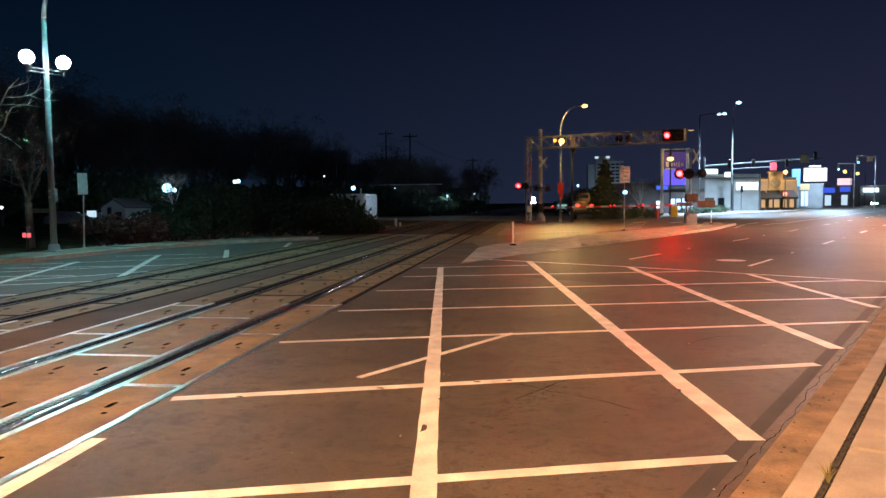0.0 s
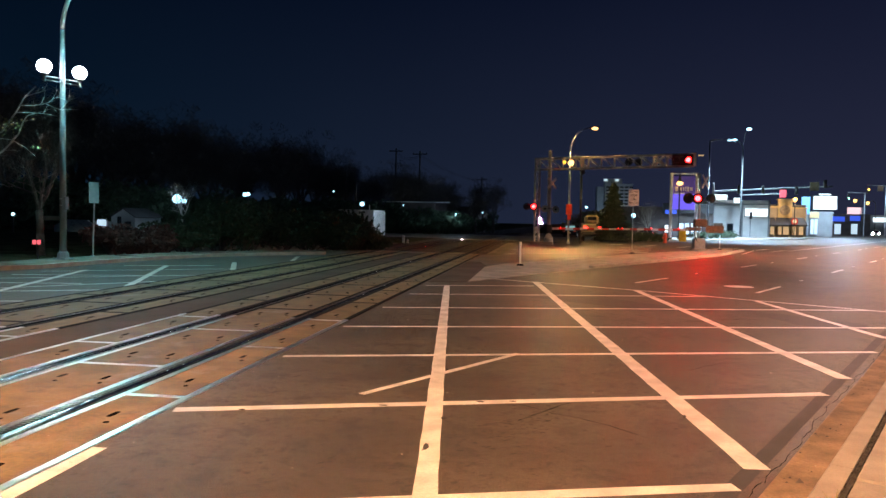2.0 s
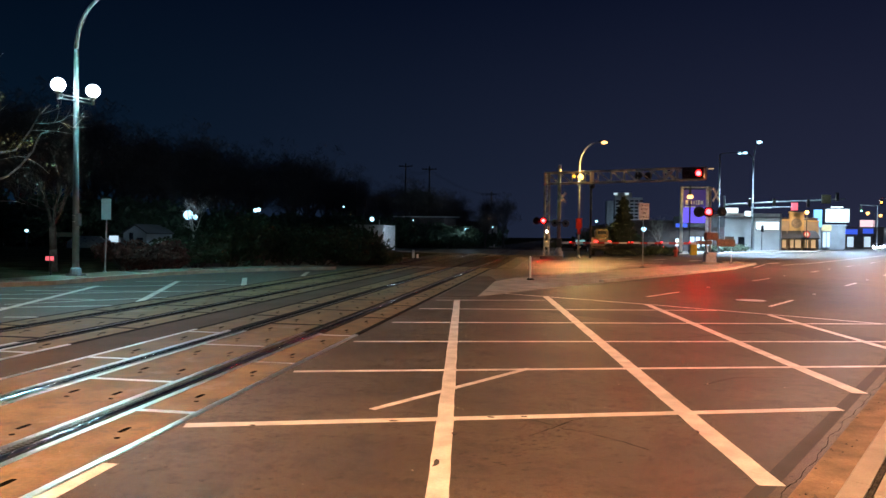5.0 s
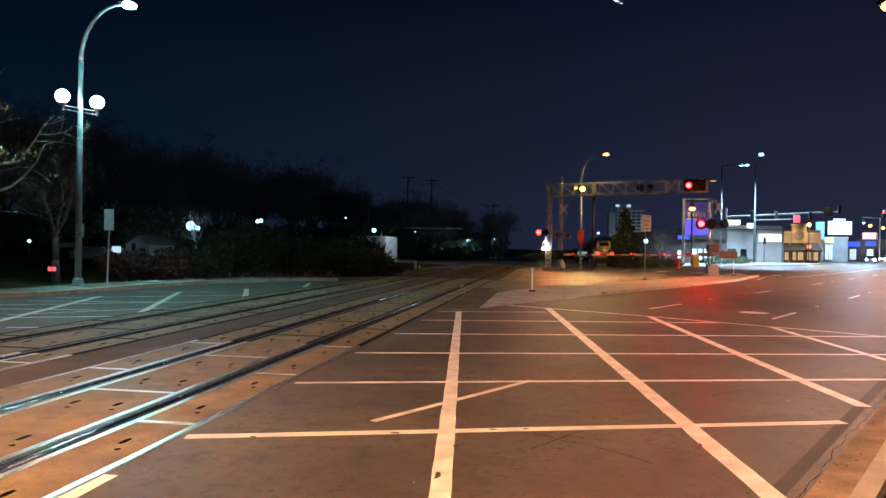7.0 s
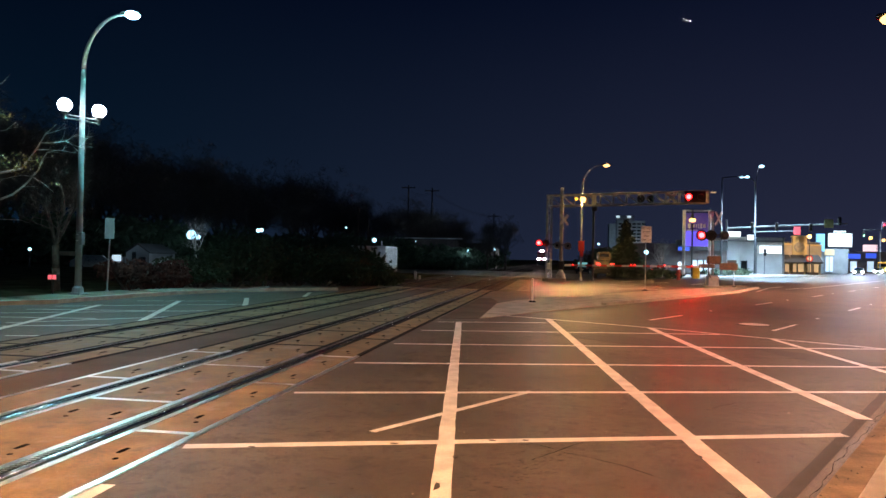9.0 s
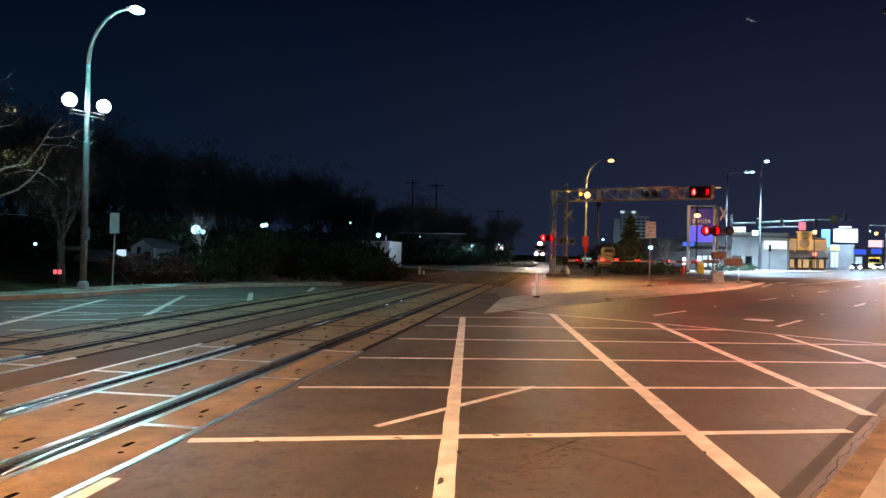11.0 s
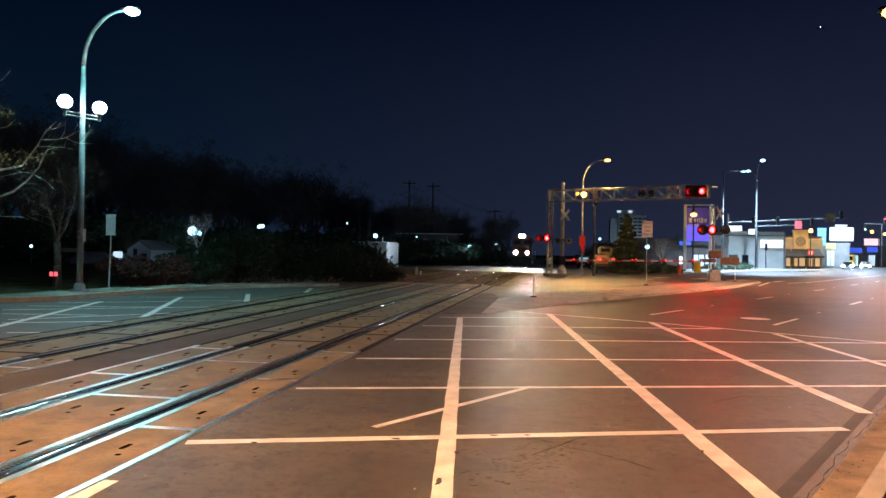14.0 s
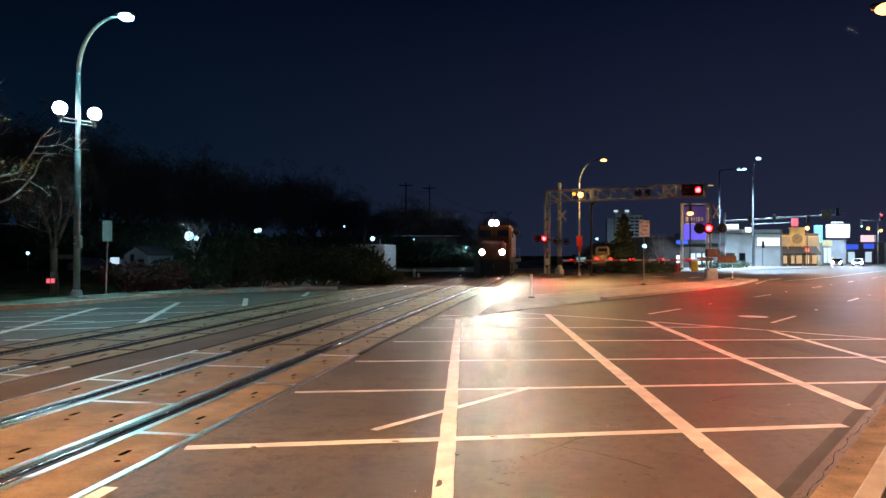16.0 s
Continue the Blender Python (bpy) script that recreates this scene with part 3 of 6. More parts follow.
for a, b in [((-11.6, 13.43), (-10.92, 13.62)), ((-13.18, 15.07), (-10.9, 16.22)), ((-13.6, 15.75), (-10.9, 18.83)), ((-14.94, 17.08), (-12.41, 17.57)), ((-15.87, 18.14), (-11.0, 21.2)), ((-16.2, 19.6), (-12.0, 20.64)), ((-16.3, 21.0), (-11.2, 24.4)), ((-15.6, 24.5), (-12.6, 25.8))]:
    strip(a, b, 0.11, group="far box lines", label="faded white painted road line across the tracks")
for a, b in [((-12.3, 13.4), (-15.4, 22.0)), ((-10.85, 17.2), (-14.2, 25.1)), ((-10.8, 23.5), (-12.8, 28.0)), ((-11.0, 30.0), (-12.0, 33.5))]:
    strip(a, b, 0.2, z=0.0055, group="far box lines", label="white painted road line across the tracks")
for n in (-8.84, -5.05):
    u0 = 21.64 if n < -6 else 21.05
    for i in range(14):
        a, b = rd(u0 + 12.19 * i, n), rd(u0 + 12.19 * i + 2.85, n)
        strip(a, b, 0.12, label="white painted lane dash", group="lane dashes")
for n, u0, u1 in ((-12.3, 60.5, 140), (-12.75, 56.8, 62)):
    strip(rd(u0, n), rd(u1, n), 0.14, label="white painted edge line", group="edge lines")
for i in range(7):
    strip((-2.2, 42 + i * 2.4), (7.2 + i * .35, 49.5 + i * 2.0), 0.15, label="faded hatch line beyond the median", group="hatch lines")
for i in range(5):
    strip(rd(60, -14.5 - 3.2 * i), rd(63.2, -14.5 - 3.2 * i), 0.4, label="white painted crossing bar", group="crossing bars")
strip(rd(50, -13.0), rd(58.6, -14.4), 0.13, label="yellow painted edge line", group="edge lines")
refl = Mesh().box((0, 0, .012), (.1, .1, .02), ch=.008)
for i in range(8):
    for n in (-8.84, -5.05):
        pt = rd((27.6 if n < -6 else 27.0) + 12.19 * i, n)
        solid("road_stud", refl, WHITE_METAL, "small white reflective road stud", "road stud", pose(pt[0], pt[1], 0.001, 0, 0, -29.6), group="road studs")
mh = thing("manhole_cover", "smooth worn iron manhole cover in the asphalt", "manhole cover", (6.03, 22.75, 0))
part("frame", Mesh().turned([(.50, -.05), (.50, .006), (.44, .006), (.44, -.05)], 28), DARK_STEEL, mh)
part("lid", Mesh().turned([(.43, -.05), (.43, .007), (.40, .010), (.05, .010)], 28), LID, mh, "polished iron lid")
patch = Mesh().slab([(-2.3, 21.6), (-2.35, 30.0), (-2.9, 33.0), (-3.45, 33.0), (-3.45, 21.2)], 0.0, 0.006)
solid("asphalt_patch", patch, ASPHALT_OLD, "grey asphalt patch beside the tracks", "road patch", kind="structure")
solid("asphalt_strip", Mesh().box((-7.27, 20, 0.001), (0.98, 40, 0.006)), ASPHALT_OLD, "asphalt strip between the two tracks", "road patch", kind="structure")


def crack(pts, seed, w=0.008):
    """A thin wandering crack in the asphalt."""
    rng = random.Random(seed)
    m = Mesh()
    for a, b in zip(pts, pts[1:]):
        a, b = Vector(a), Vector(b)
        n = max(3, int((b - a).length / .06))
        d = (b - a).normalized()
        s = Vector((-d.y, d.x))
        line = [a.lerp(b, i / n) + s * (.05 * noise.noise(Vector((i * .13, seed, 0))) + rng.uniform(-.006, .006)) for i in range(n + 1)]
        ws = [w * rng.uniform(.3, 1.2) for _ in line]
        m.add([(*(p + s * q), .0022) for p, q in zip(line, ws)] + [(*(p - s * q), .0022) for p, q in zip(line, ws)],
              [(n + 1 + i, n + 2 + i, i + 1, i) for i in range(n)])
    return solid("road_crack", m, SLOT, "thin dark wandering crack in the asphalt", "road crack", kind="structure")


crack([(-.21, 7.16), (.12, 6.88), (.4, 6.74), (.88, 6.34)], 1, .006)
crack([(.3, 7.32), (-.0, 6.85), (-.19, 6.55)], 2, .006)
crack([(1.9, 9.3), (2.4, 9.9), (3.1, 10.1)], 4, .005)
crack([rd(3.2, -1.30), rd(5.4, -1.20), rd(8.0, -1.22), rd(11.5, -1.19), rd(16, -1.2)], 5, .0035)
crack([(2.2, 13.6), (3.6, 14.6), (5.0, 14.9)], 7, .008)
crack([(-7.6, 10.0), (-7.3, 13.0), (-7.0, 16.5)], 8, .006)
rs = random.Random(19)
for cx, cy, sx, sy in ((-0.89, 6.50, .03, .05), (-0.91, 5.62, .025, .12), (-0.60, 7.17, .05, .015), (-0.27, 7.26, .04, .012), (-1.54, 6.83, .05, .012), (-2.84, 6.40, .03, .015), (1.40, 7.03, .015, .05), (-1.15, 8.69, .02, .03)):
    m = Mesh().slab([(cx + sx * math.cos(a) * rs.uniform(.5, 1.2), cy + sy * math.sin(a) * rs.uniform(.5, 1.2)) for a in [6.283 * i / 11 for i in range(11)]], .002, .0085)
    solid("paint_chip", m, PATCH, "dark chip where the paint has come off", "paint chip", kind="structure")
# two areas slightly darker than the asphalt around them
for pts in ([(-0.28, 17.81), (1.68, 18.14), (2.81, 16.75), (3.81, 15.79), (2.42, 15.80), (1.04, 16.69)], [(4.28, 16.74), (5.17, 15.79), (6.27, 14.59), (5.80, 13.49), (4.85, 14.22)]):
    solid("asphalt_patch", Mesh().slab(pts, -.02, .0015), PATCH, "slightly darker area of asphalt", "road patch", kind="structure")
stn = Mesh()
rs = random.Random(27)
for i in range(90):
    f = rs.random()
    x, y, r = .3 - .9 * f + rs.gauss(0, .16), 7.25 - 1.5 * f + rs.gauss(0, .16), rs.uniform(.008, .024)
    stn.slab([(x - r, y - r * .25), (x + r * .2, y - r * .4), (x + r, y + r * .2), (x - r * .1, y + r * .45)], .0, .0019)
rs = random.Random(12)
for i in range(800):
    x, y, r = rs.uniform(-3.3, 5), 4.0 + 11 * rs.random() ** 1.6, rs.uniform(.006, .026)
    stn.slab([(x - r, y - r * .5), (x + r * .3, y - r * .3), (x + r, y + r * .6), (x - r * .2, y + r * .3)], .0, .0018)
solid("tar_spots", stn, TAR, "small dark tar spots and chips on the asphalt", "tar spots", kind="stuff")
bit = Mesh()
for i in range(60):
    x, y, r = rs.uniform(-7, 4), rs.uniform(4.5, 16), rs.uniform(.006, .014)
    bit.add([(x - r, y, .002), (x, y - r, .002), (x + r, y, .002), (x, y + r, .002), (x, y, .002 + r)], [(0, 1, 4), (1, 2, 4), (2, 3, 4), (3, 0, 4)])
solid("pebbles", bit, KERB, "pale pebbles scattered on the road", "pebbles", kind="stuff")

# ---- street furniture builders ----


def text_on(parent, words, size, at, turn, material):
    c = bpy.data.curves.new("lettering", "FONT")
    c.body, c.size, c.align_x, c.align_y, c.extrude = words, size, "CENTER", "CENTER", 0.002
    c.materials.append(material)
    ob = new("lettering", c)
    ob.parent = parent
    ob.matrix_basis = pose(*at, 90, 0, turn)
    return ob


def arc(p0, p1, h, n=9):
    """A quarter-ellipse from p0, upright there, to p1, level there."""
    p0, p1 = Vector(p0), Vector(p1)
    flat = Vector((p1.x - p0.x, p1.y - p0.y, 0))
    return [tuple(p0 + flat * (1 - math.cos(a)) + Vector((0, 0, (p1.z - p0.z) * math.sin(a)))) for a in [math.pi / 2 * i / n for i in range(n + 1)]]


def street_lamp(name, label, at, knee, tip, r, material, lens, head=0.7, group="", base=True):
    """Pole with a bowed arm and a cobra head; knee and tip are relative to the foot."""
    t = thing(name, label, "street lamp", at, group=group)
    bow = arc((0, 0, knee), tip, 0)
    k = max(1, len(bow))
    part("pole", Mesh().path([(0, 0, 0.02), (0, 0, knee * 0.5), (0, 0, knee)], [r, r * 0.86, r * 0.68], 12), material, t, smooth=True)
    part("arm", Mesh().path(bow, [r * 0.66 - r * 0.3 * i / k for i in range(k)], 10), material, t, smooth=True)
    if base:
        part("base_plate", Mesh().box((0, 0, 0.03), (r * 4, r * 4, 0.06), ch=0.01).turned([(r * 1.7, 0.06), (r * 1.5, 0.25), (r * 1.1, 0.32)], 12), material, t)
    d = Vector((tip[0], tip[1], 0)).normalized()
    turn = math.degrees(math.atan2(d.y, d.x))
    hm = pose(*tip, 0, 0, turn)
    part("lamp_head", Mesh().box((head * 0.35, 0, 0.03), (head, head * 0.36, 0.13), ch=0.05), DARK_STEEL, t, at=hm)
    part("lens", Mesh().ball((head * 0.42, 0, -0.05), head * 0.33, 14, sz=0.5), lens, t, "lit lamp lens", at=hm, smooth=True)
    return t


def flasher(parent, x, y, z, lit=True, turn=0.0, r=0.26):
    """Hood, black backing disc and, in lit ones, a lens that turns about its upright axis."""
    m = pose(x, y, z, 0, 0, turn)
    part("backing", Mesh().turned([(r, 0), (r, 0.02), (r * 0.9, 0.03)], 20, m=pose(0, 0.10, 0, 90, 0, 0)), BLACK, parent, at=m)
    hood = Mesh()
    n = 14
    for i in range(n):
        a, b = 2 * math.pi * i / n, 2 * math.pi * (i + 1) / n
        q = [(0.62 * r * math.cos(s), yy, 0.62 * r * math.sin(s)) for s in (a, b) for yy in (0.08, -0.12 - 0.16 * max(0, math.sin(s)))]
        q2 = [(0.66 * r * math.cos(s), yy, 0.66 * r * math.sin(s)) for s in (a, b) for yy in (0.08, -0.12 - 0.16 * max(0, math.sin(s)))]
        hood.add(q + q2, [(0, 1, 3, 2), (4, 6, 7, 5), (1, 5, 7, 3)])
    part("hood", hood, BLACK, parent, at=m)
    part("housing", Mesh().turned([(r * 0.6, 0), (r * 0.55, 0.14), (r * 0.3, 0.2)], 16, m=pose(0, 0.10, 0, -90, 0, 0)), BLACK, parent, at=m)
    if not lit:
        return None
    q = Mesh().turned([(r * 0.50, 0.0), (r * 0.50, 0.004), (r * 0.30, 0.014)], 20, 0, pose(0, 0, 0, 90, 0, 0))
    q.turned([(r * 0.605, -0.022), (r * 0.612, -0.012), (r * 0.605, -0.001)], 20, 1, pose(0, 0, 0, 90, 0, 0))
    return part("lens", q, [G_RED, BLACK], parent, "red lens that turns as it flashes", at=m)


def crossbuck(parent, x, y, z, half=0.6, turn=0.0, tilt=45):
    for a in (tilt, -tilt):
        part("crossbuck_blade", Mesh().box((0, 0, 0), (half * 2, 0.012, 0.21), ch=0.004), WHITE_METAL, parent, "white reflective crossbuck blade", at=pose(x, y + (0.016 if a > 0 else 0), z, 0, -a, turn))


def gate_arm(parent, root, tip, n=14):
    root, tip = Vector(root), Vector(tip)
    for i in range(n):
        a, b = root.lerp(tip, i / n), root.lerp(tip, (i + 1) / n)
        h = 0.09 - 0.03 * i / n
        d = (b - a)
        part("arm_stripe", Mesh().box((0, 0, 0), (d.length, 0.05, h * 2)), RED_METAL if i % 2 else WHITE_METAL, parent,
             "red and white reflective gate arm stripe", at=Matrix.Translation((a + b) / 2) @ d.to_track_quat("X", "Z").to_matrix().to_4x4())
    for f in (0.12, 0.5, 0.97):
        p = root.lerp(tip, f)
        part("arm_lamp", Mesh().turned([(.045, 0), (.045, .08), (.03, .1)], 12, m=pose(p.x, p.y - 0.05, p.z + 0.09, 90, 0, 0)), G_TAIL, parent, "small lit red arm lamp")


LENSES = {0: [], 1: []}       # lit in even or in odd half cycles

# left: lamp post with two globes
lp = street_lamp("street_lamp", "tall grey lamp post with bowed arm and two white globes", (-18.6, 25.2, 0.13), 8.9, (1.72, 0, 11.05), 0.13, POLE_PAINT, G_COOL, 0.8)
part("cross_arm", Mesh().path([(-.27, -.70, 7.0), (.31, .56, 7.0)], .028, 8).path([(-.27, -.70, 6.86), (.31, .56, 6.86)], .028, 8), POLE_PAINT, lp)
for gx, gy in ((-.25, -.70), (.33, .56)):
    part("globe", Mesh().ball((gx, gy, 7.36), .255, 20), G_GLOBE, lp, "glowing white globe", smooth=True)
    part("globe_holder", Mesh().turned([(.06, 6.80), (.06, 7.0), (.13, 7.05), (.15, 7.12)], 12, m=pose(gx, gy, 0)), POLE_PAINT, lp)
for z in (2.35, 2.1):
    part("band", Mesh().turned([(.125, z), (.125, z + .03)], 16), GALV, lp, "bright steel band")
part("junction_box", Mesh().box((.12, -.02, 2.2), (.16, .2, .5), ch=.02), POLE_PAINT, lp)

ls = thing("road_sign", "pale weathered sign on a thin leaning steel post", "road sign", (-19.02, 27.65, 0.1))
part("post", Mesh().path([(0, 0, 0), (.07, 0, 2.3), (.08, 0, 3.1)], .03, 8), GALV, ls)
part("sign_plate", Mesh().box((.08, -.045, 2.74), (.46, .012, .90), ch=.005), SIGN_BACK, ls, "pale sign plate")
part("foot", Mesh().turned([(.07, -.02), (.07, .06), (.04, .08)], 8), GALV, ls)

# delineator on the median nose
dl = thing("delineator_post", "white flexible delineator post on a black base", "delineator", (-0.94, 30.6, 0.02))
part("base", Mesh().turned([(.16, 0), (.14, .05), (.06, .07)], 14), RUBBER, dl, "black rubber base")
part("post", Mesh().turned([(.04, .05), (.04, .9), (.045, .91), (.045, 1.0), (.03, 1.02)], 12), WHITE_METAL, dl)
d2 = thing("delineator_post", "thin white delineator post by the kerb end", "delineator", (13.59, 56.95, 0.05))
part("base", Mesh().turned([(.16, 0), (.14, .05), (.06, .07)], 14), RUBBER, d2, "black rubber base")
part("post", Mesh().turned([(.035, .05), (.035, 1.1), (.03, 1.12)], 12), WHITE_METAL, d2)

# sign on the median
cs = thing("warning_sign", "white track warning sign with black letters on a steel post", "road sign", (5.62, 45.8, 0.02), 26)
part("post", Mesh().path([(0, 0, 0), (0, 0, 4.02)], .032, 8), GALV, cs)
part("foot", Mesh().turned([(.22, 0), (.16, .06), (.05, .12)], 10), DARK_STEEL, cs)
part("sign_plate", Mesh().box((0, -.05, 3.56), (.76, .012, 1.02), ch=.005), WHITE_METAL, cs, "white reflective plate with black letters")
for i, w in enumerate(("DO NOT", "STOP", "ON", "TRACKS")):
    text_on(cs, w, .20, (0, -.06, 3.93 - .24 * i), 0, BLACK)

# ---- the signal gantry ----
gn = thing("signal_gantry", "grey steel cantilever signal bridge with flashing crossing lights", "signal gantry", (0, 62.5, 0))
for x in (-.75, -.38):
    part("column", Mesh().path([(x, 0, 0), (x, 0, 7.6)], .09, 10), GANTRY_STEEL, gn)
ld = Mesh()
for i in range(24):
    ld.tube((-.75, -.02, .4 + .3 * i), (-.38, -.02, .4 + .3 * i), .018, n=6)
for i in range(9):
    ld.tube((-.75, 0, .3 + .8 * i), (-.38, 0, 1.1 + .8 * i if i < 8 else 7.5), .025, n=6)
tagged(part("ladder", ld, GANTRY_STEEL, gn), kind="stuff")
part("footing", Mesh().box((-.1, 0, .1), (2.0, 1.1, .35), ch=.05), CONCRETE, gn, "concrete footing")
part("mast", Mesh().path([(.5, 0, 0), (.5, 0, 4), (.5, 0, 8.0)], [.17, .16, .15], 14), GANTRY_STEEL, gn, smooth=True)
part("mast_cap", Mesh().ball((.5, 0, 8.1), .16, 12), WHITE_METAL, gn, "pale mast cap")
part("mast_base", Mesh().turned([(.42, .1), (.40, .55), (.22, .9)], 14, m=pose(.5, 0, 0)), GANTRY_STEEL, gn)


def zt(x):
    return 7.52 + .036 * x


def zb(x):
    return 6.58 + .03 * x


for y in (-.35, .35):
    for f in (zt, zb):
        part("chord", Mesh().path([(-.8, y, f(-.8)), (12.7, y, f(12.7))], .06, 8), GANTRY_STEEL, gn)
for i in range(13):
    x = -.6 + i * 1.1
    xn = x + 1.1
    for y in (-.35, .35):
        part("web_post", Mesh().tube((x, y, zb(x)), (x, y, zt(x)), .035, n=6), GANTRY_STEEL, gn)
        if i < 12:
            part("web_diagonal", Mesh().tube((x, y, zt(x)), (xn, y, zb(xn)), .03, n=6), GANTRY_STEEL, gn)
    part("web_strut", Mesh().tube((x, -.35, zt(x)), (x, .35, zt(x)), .03, n=6), GANTRY_STEEL, gn)
    part("web_strut", Mesh().tube((x, -.35, zb(x)), (x, .35, zb(x)), .03, n=6), GANTRY_STEEL, gn)
part("end_frame", Mesh().box((12.7, 0, zt(12.7) - .5), (.08, .8, 1.1)), GANTRY_STEEL, gn)
part("panel", Mesh().box((11.6, -.44, 7.45), (1.75, .03, .95), ch=.01), BLACK, gn, "black light panel")
part("sign_box", Mesh().box((3.25, -.42, 7.15), (.36, .06, .85), ch=.02), WHITE_METAL, gn, "small pale gantry plate")
part("camera_head", Mesh().ball((3.3, -.3, 6.35), .22, 12), DARK_STEEL, gn, "dark round camera housing")
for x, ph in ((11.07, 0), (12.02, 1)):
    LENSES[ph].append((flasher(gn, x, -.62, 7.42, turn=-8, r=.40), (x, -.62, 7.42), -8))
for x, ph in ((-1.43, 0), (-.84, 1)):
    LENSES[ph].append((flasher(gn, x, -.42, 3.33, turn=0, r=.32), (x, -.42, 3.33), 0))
part("flasher_bar", Mesh().tube((-1.6, -.2, 3.33), (1.2, -.2, 3.15), .05, n=8), DARK_STEEL, gn)
for x, z in ((7.18, 7.25), (7.98, 7.25), (.14, 3.14), (1.07, 3.10)):
    flasher(gn, x, -.1 if z > 5 else -.05, z, lit=False, turn=180, r=.32)
    part("ring", Mesh().turned([(.30, 0), (.30, .03), (.22, .03), (.22, 0)], 18, m=pose(x, -.34, z, 90, 0, 0)), GALV if z < 5 else DARK_STEEL, gn)
crossbuck(gn, 9.66, -.46, 7.35, .55)
crossbuck(gn, .72, -.22, 5.38, .62, 35)
part("flood_lamp", Mesh().box((2.28, -.55, 7.12), (.55, .3, .42), ch=.06), DARK_STEEL, gn)
part("flood_lens", Mesh().ball((2.28, -.74, 7.1), .25, 14), G_WARM, gn, "glowing warm flood lamp")
part("small_lens", Mesh().ball((1.72, -.6, 7.18), .14, 12), G_AMBER, gn, "small amber lamp")
part("end_lamp", Mesh().box((13.1, -.3, 7.83), (.45, .14, .1), ch=.03), G_WINWARM, gn, "small lit end lamp")
part("junction_box", Mesh().box((-.56, -.2, 1.3), (.3, .22, .5), ch=.03), WHITE_METAL, gn, "pale signal box")
part("gate_motor", Mesh().box((.52, -.35, 1.4), (.5, .6, .75), ch=.06), DARK_STEEL, gn)
gate_arm(gn, (.8, -.7, 1.42), (6.6, -3.4, 1.50), 10)

# ---- the gate on the median ----
gt = thing("crossing_gate", "crossing gate mast with flashing lights and lowered striped arm", "crossing gate", (12.1, 57.3, 0.0))
part("base_box", Mesh().box((0, 0, .45), (.85, .8, .9), ch=.06), GALV, gt, "grey steel base box")
part("footing", Mesh().box((0, 0, .03), (1.25, 1.1, .16), ch=.03), CONCRETE, gt)
part("mast", Mesh().path([(0, 0, .8), (-.05, 0, 5.95)], .075, 12), GALV, gt, smooth=True)
part("motor", Mesh().box((.02, -.15, 2.1), (.95, .7, .62), ch=.08), BROWN_BOX, gt, "rusty brown gate motor box")
part("motor_arm", Mesh().box((-.5, -.3, 1.62), (1.2, .12, .3), ch=.03), BROWN_BOX, gt)
part("counterweight", Mesh().box((1.1, -.3, 1.62), (1.35, .1, .55), ch=.02), BROWN_BOX, gt, "brown counterweight plate")
part("cable", Mesh().path([(-.3, -.3, 1.9), (-.42, -.4, 1.4), (-.38, -.42, 1.0), (-.2, -.35, .7)], .045, 8), BLACK, gt)
part("bell", Mesh().turned([(.17, 0), (.16, .1), (.05, .16)], 14, m=pose(-.2, -.1, 5.75, 70, 0, 0)), GALV, gt)
part("flasher_bar", Mesh().tube((-1.0, -.05, 4.0), (1.0, -.05, 4.05), .05, n=8), DARK_STEEL, gt)
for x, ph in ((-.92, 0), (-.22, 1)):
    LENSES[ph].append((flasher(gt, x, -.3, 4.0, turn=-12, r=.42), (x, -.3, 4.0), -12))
flasher(gt, .82, -.05, 4.03, lit=False, turn=165, r=.36)
part("back_dome", Mesh().turned([(.30, 0), (.28, .1), (.15, .2)], 16, m=pose(.82, -.15, 4.03, 90, 0, 0)), DARK_STEEL, gt)
crossbuck(gt, .36, -.12, 5.32, .72, 50)
gate_arm(gt, (-.95, -.35, 1.55), (-6.2, 1.2, 1.50), 10)

# ---- lamps across the road ----
sl2 = street_lamp("street_lamp", "tall thin street lamp with bowed arm and warm light", (2.34, 66.0, 0.0), 8.5, (1.8, 0, 10.67), .095, GALV, G_WARM, .9, group="bowed lamps")
part("red_sign", Mesh().box((0, -.12, 3.19), (.55, .02, .95), ch=.01).box((.03, -.12, 2.45), (.3, .02, .5), ch=.01), RED_METAL, sl2, "red reflective sign panels")
dk = thing("dark_post", "dark slender post with small camera head", "post", (3.41, 66, 0))
part("post", Mesh().path([(0, 0, 0), (0, 0, 6.6)], .1, 10), DARK_STEEL, dk)
part("head", Mesh().box((0, -.1, 6.6), (.35, .4, .3), ch=.05), DARK_STEEL, dk)
g3 = thing("globe_lamp", "warm globe street lamp on a dark post", "street lamp", (17.75, 96.5, 0))
part("post", Mesh().path([(0, 0, 0), (0, 0, 7.0)], .1, 10), DARK_STEEL, g3)
part("lens", Mesh().ball((0, 0, 7.45), .42, 14, sz=.6), G_WARM, g3, "glowing warm lamp", smooth=True)
part("cap", Mesh().turned([(.45, 7.68), (.2, 7.85), (.04, 9.0)], 12), DARK_STEEL, g3)
sl4 = street_lamp("street_lamp", "tall grey street lamp with bright cool head", (33.9, 128, 0), 15.2, (-1.75, 0, 16.9), .17, POLE_PAINT, G_COOL_FAR, 1.2, group="tall cool lamps")
part("arm", Mesh().path(arc((0, 0, 15.2), (.2, -2.0, 18.4), 0), .06, 8), GALV, sl4)
part("lens", Mesh().ball((.3, -2.2, 18.4), .45, 12, sz=.6), G_COOL_FAR, sl4, "glowing cool lamp", smooth=True)
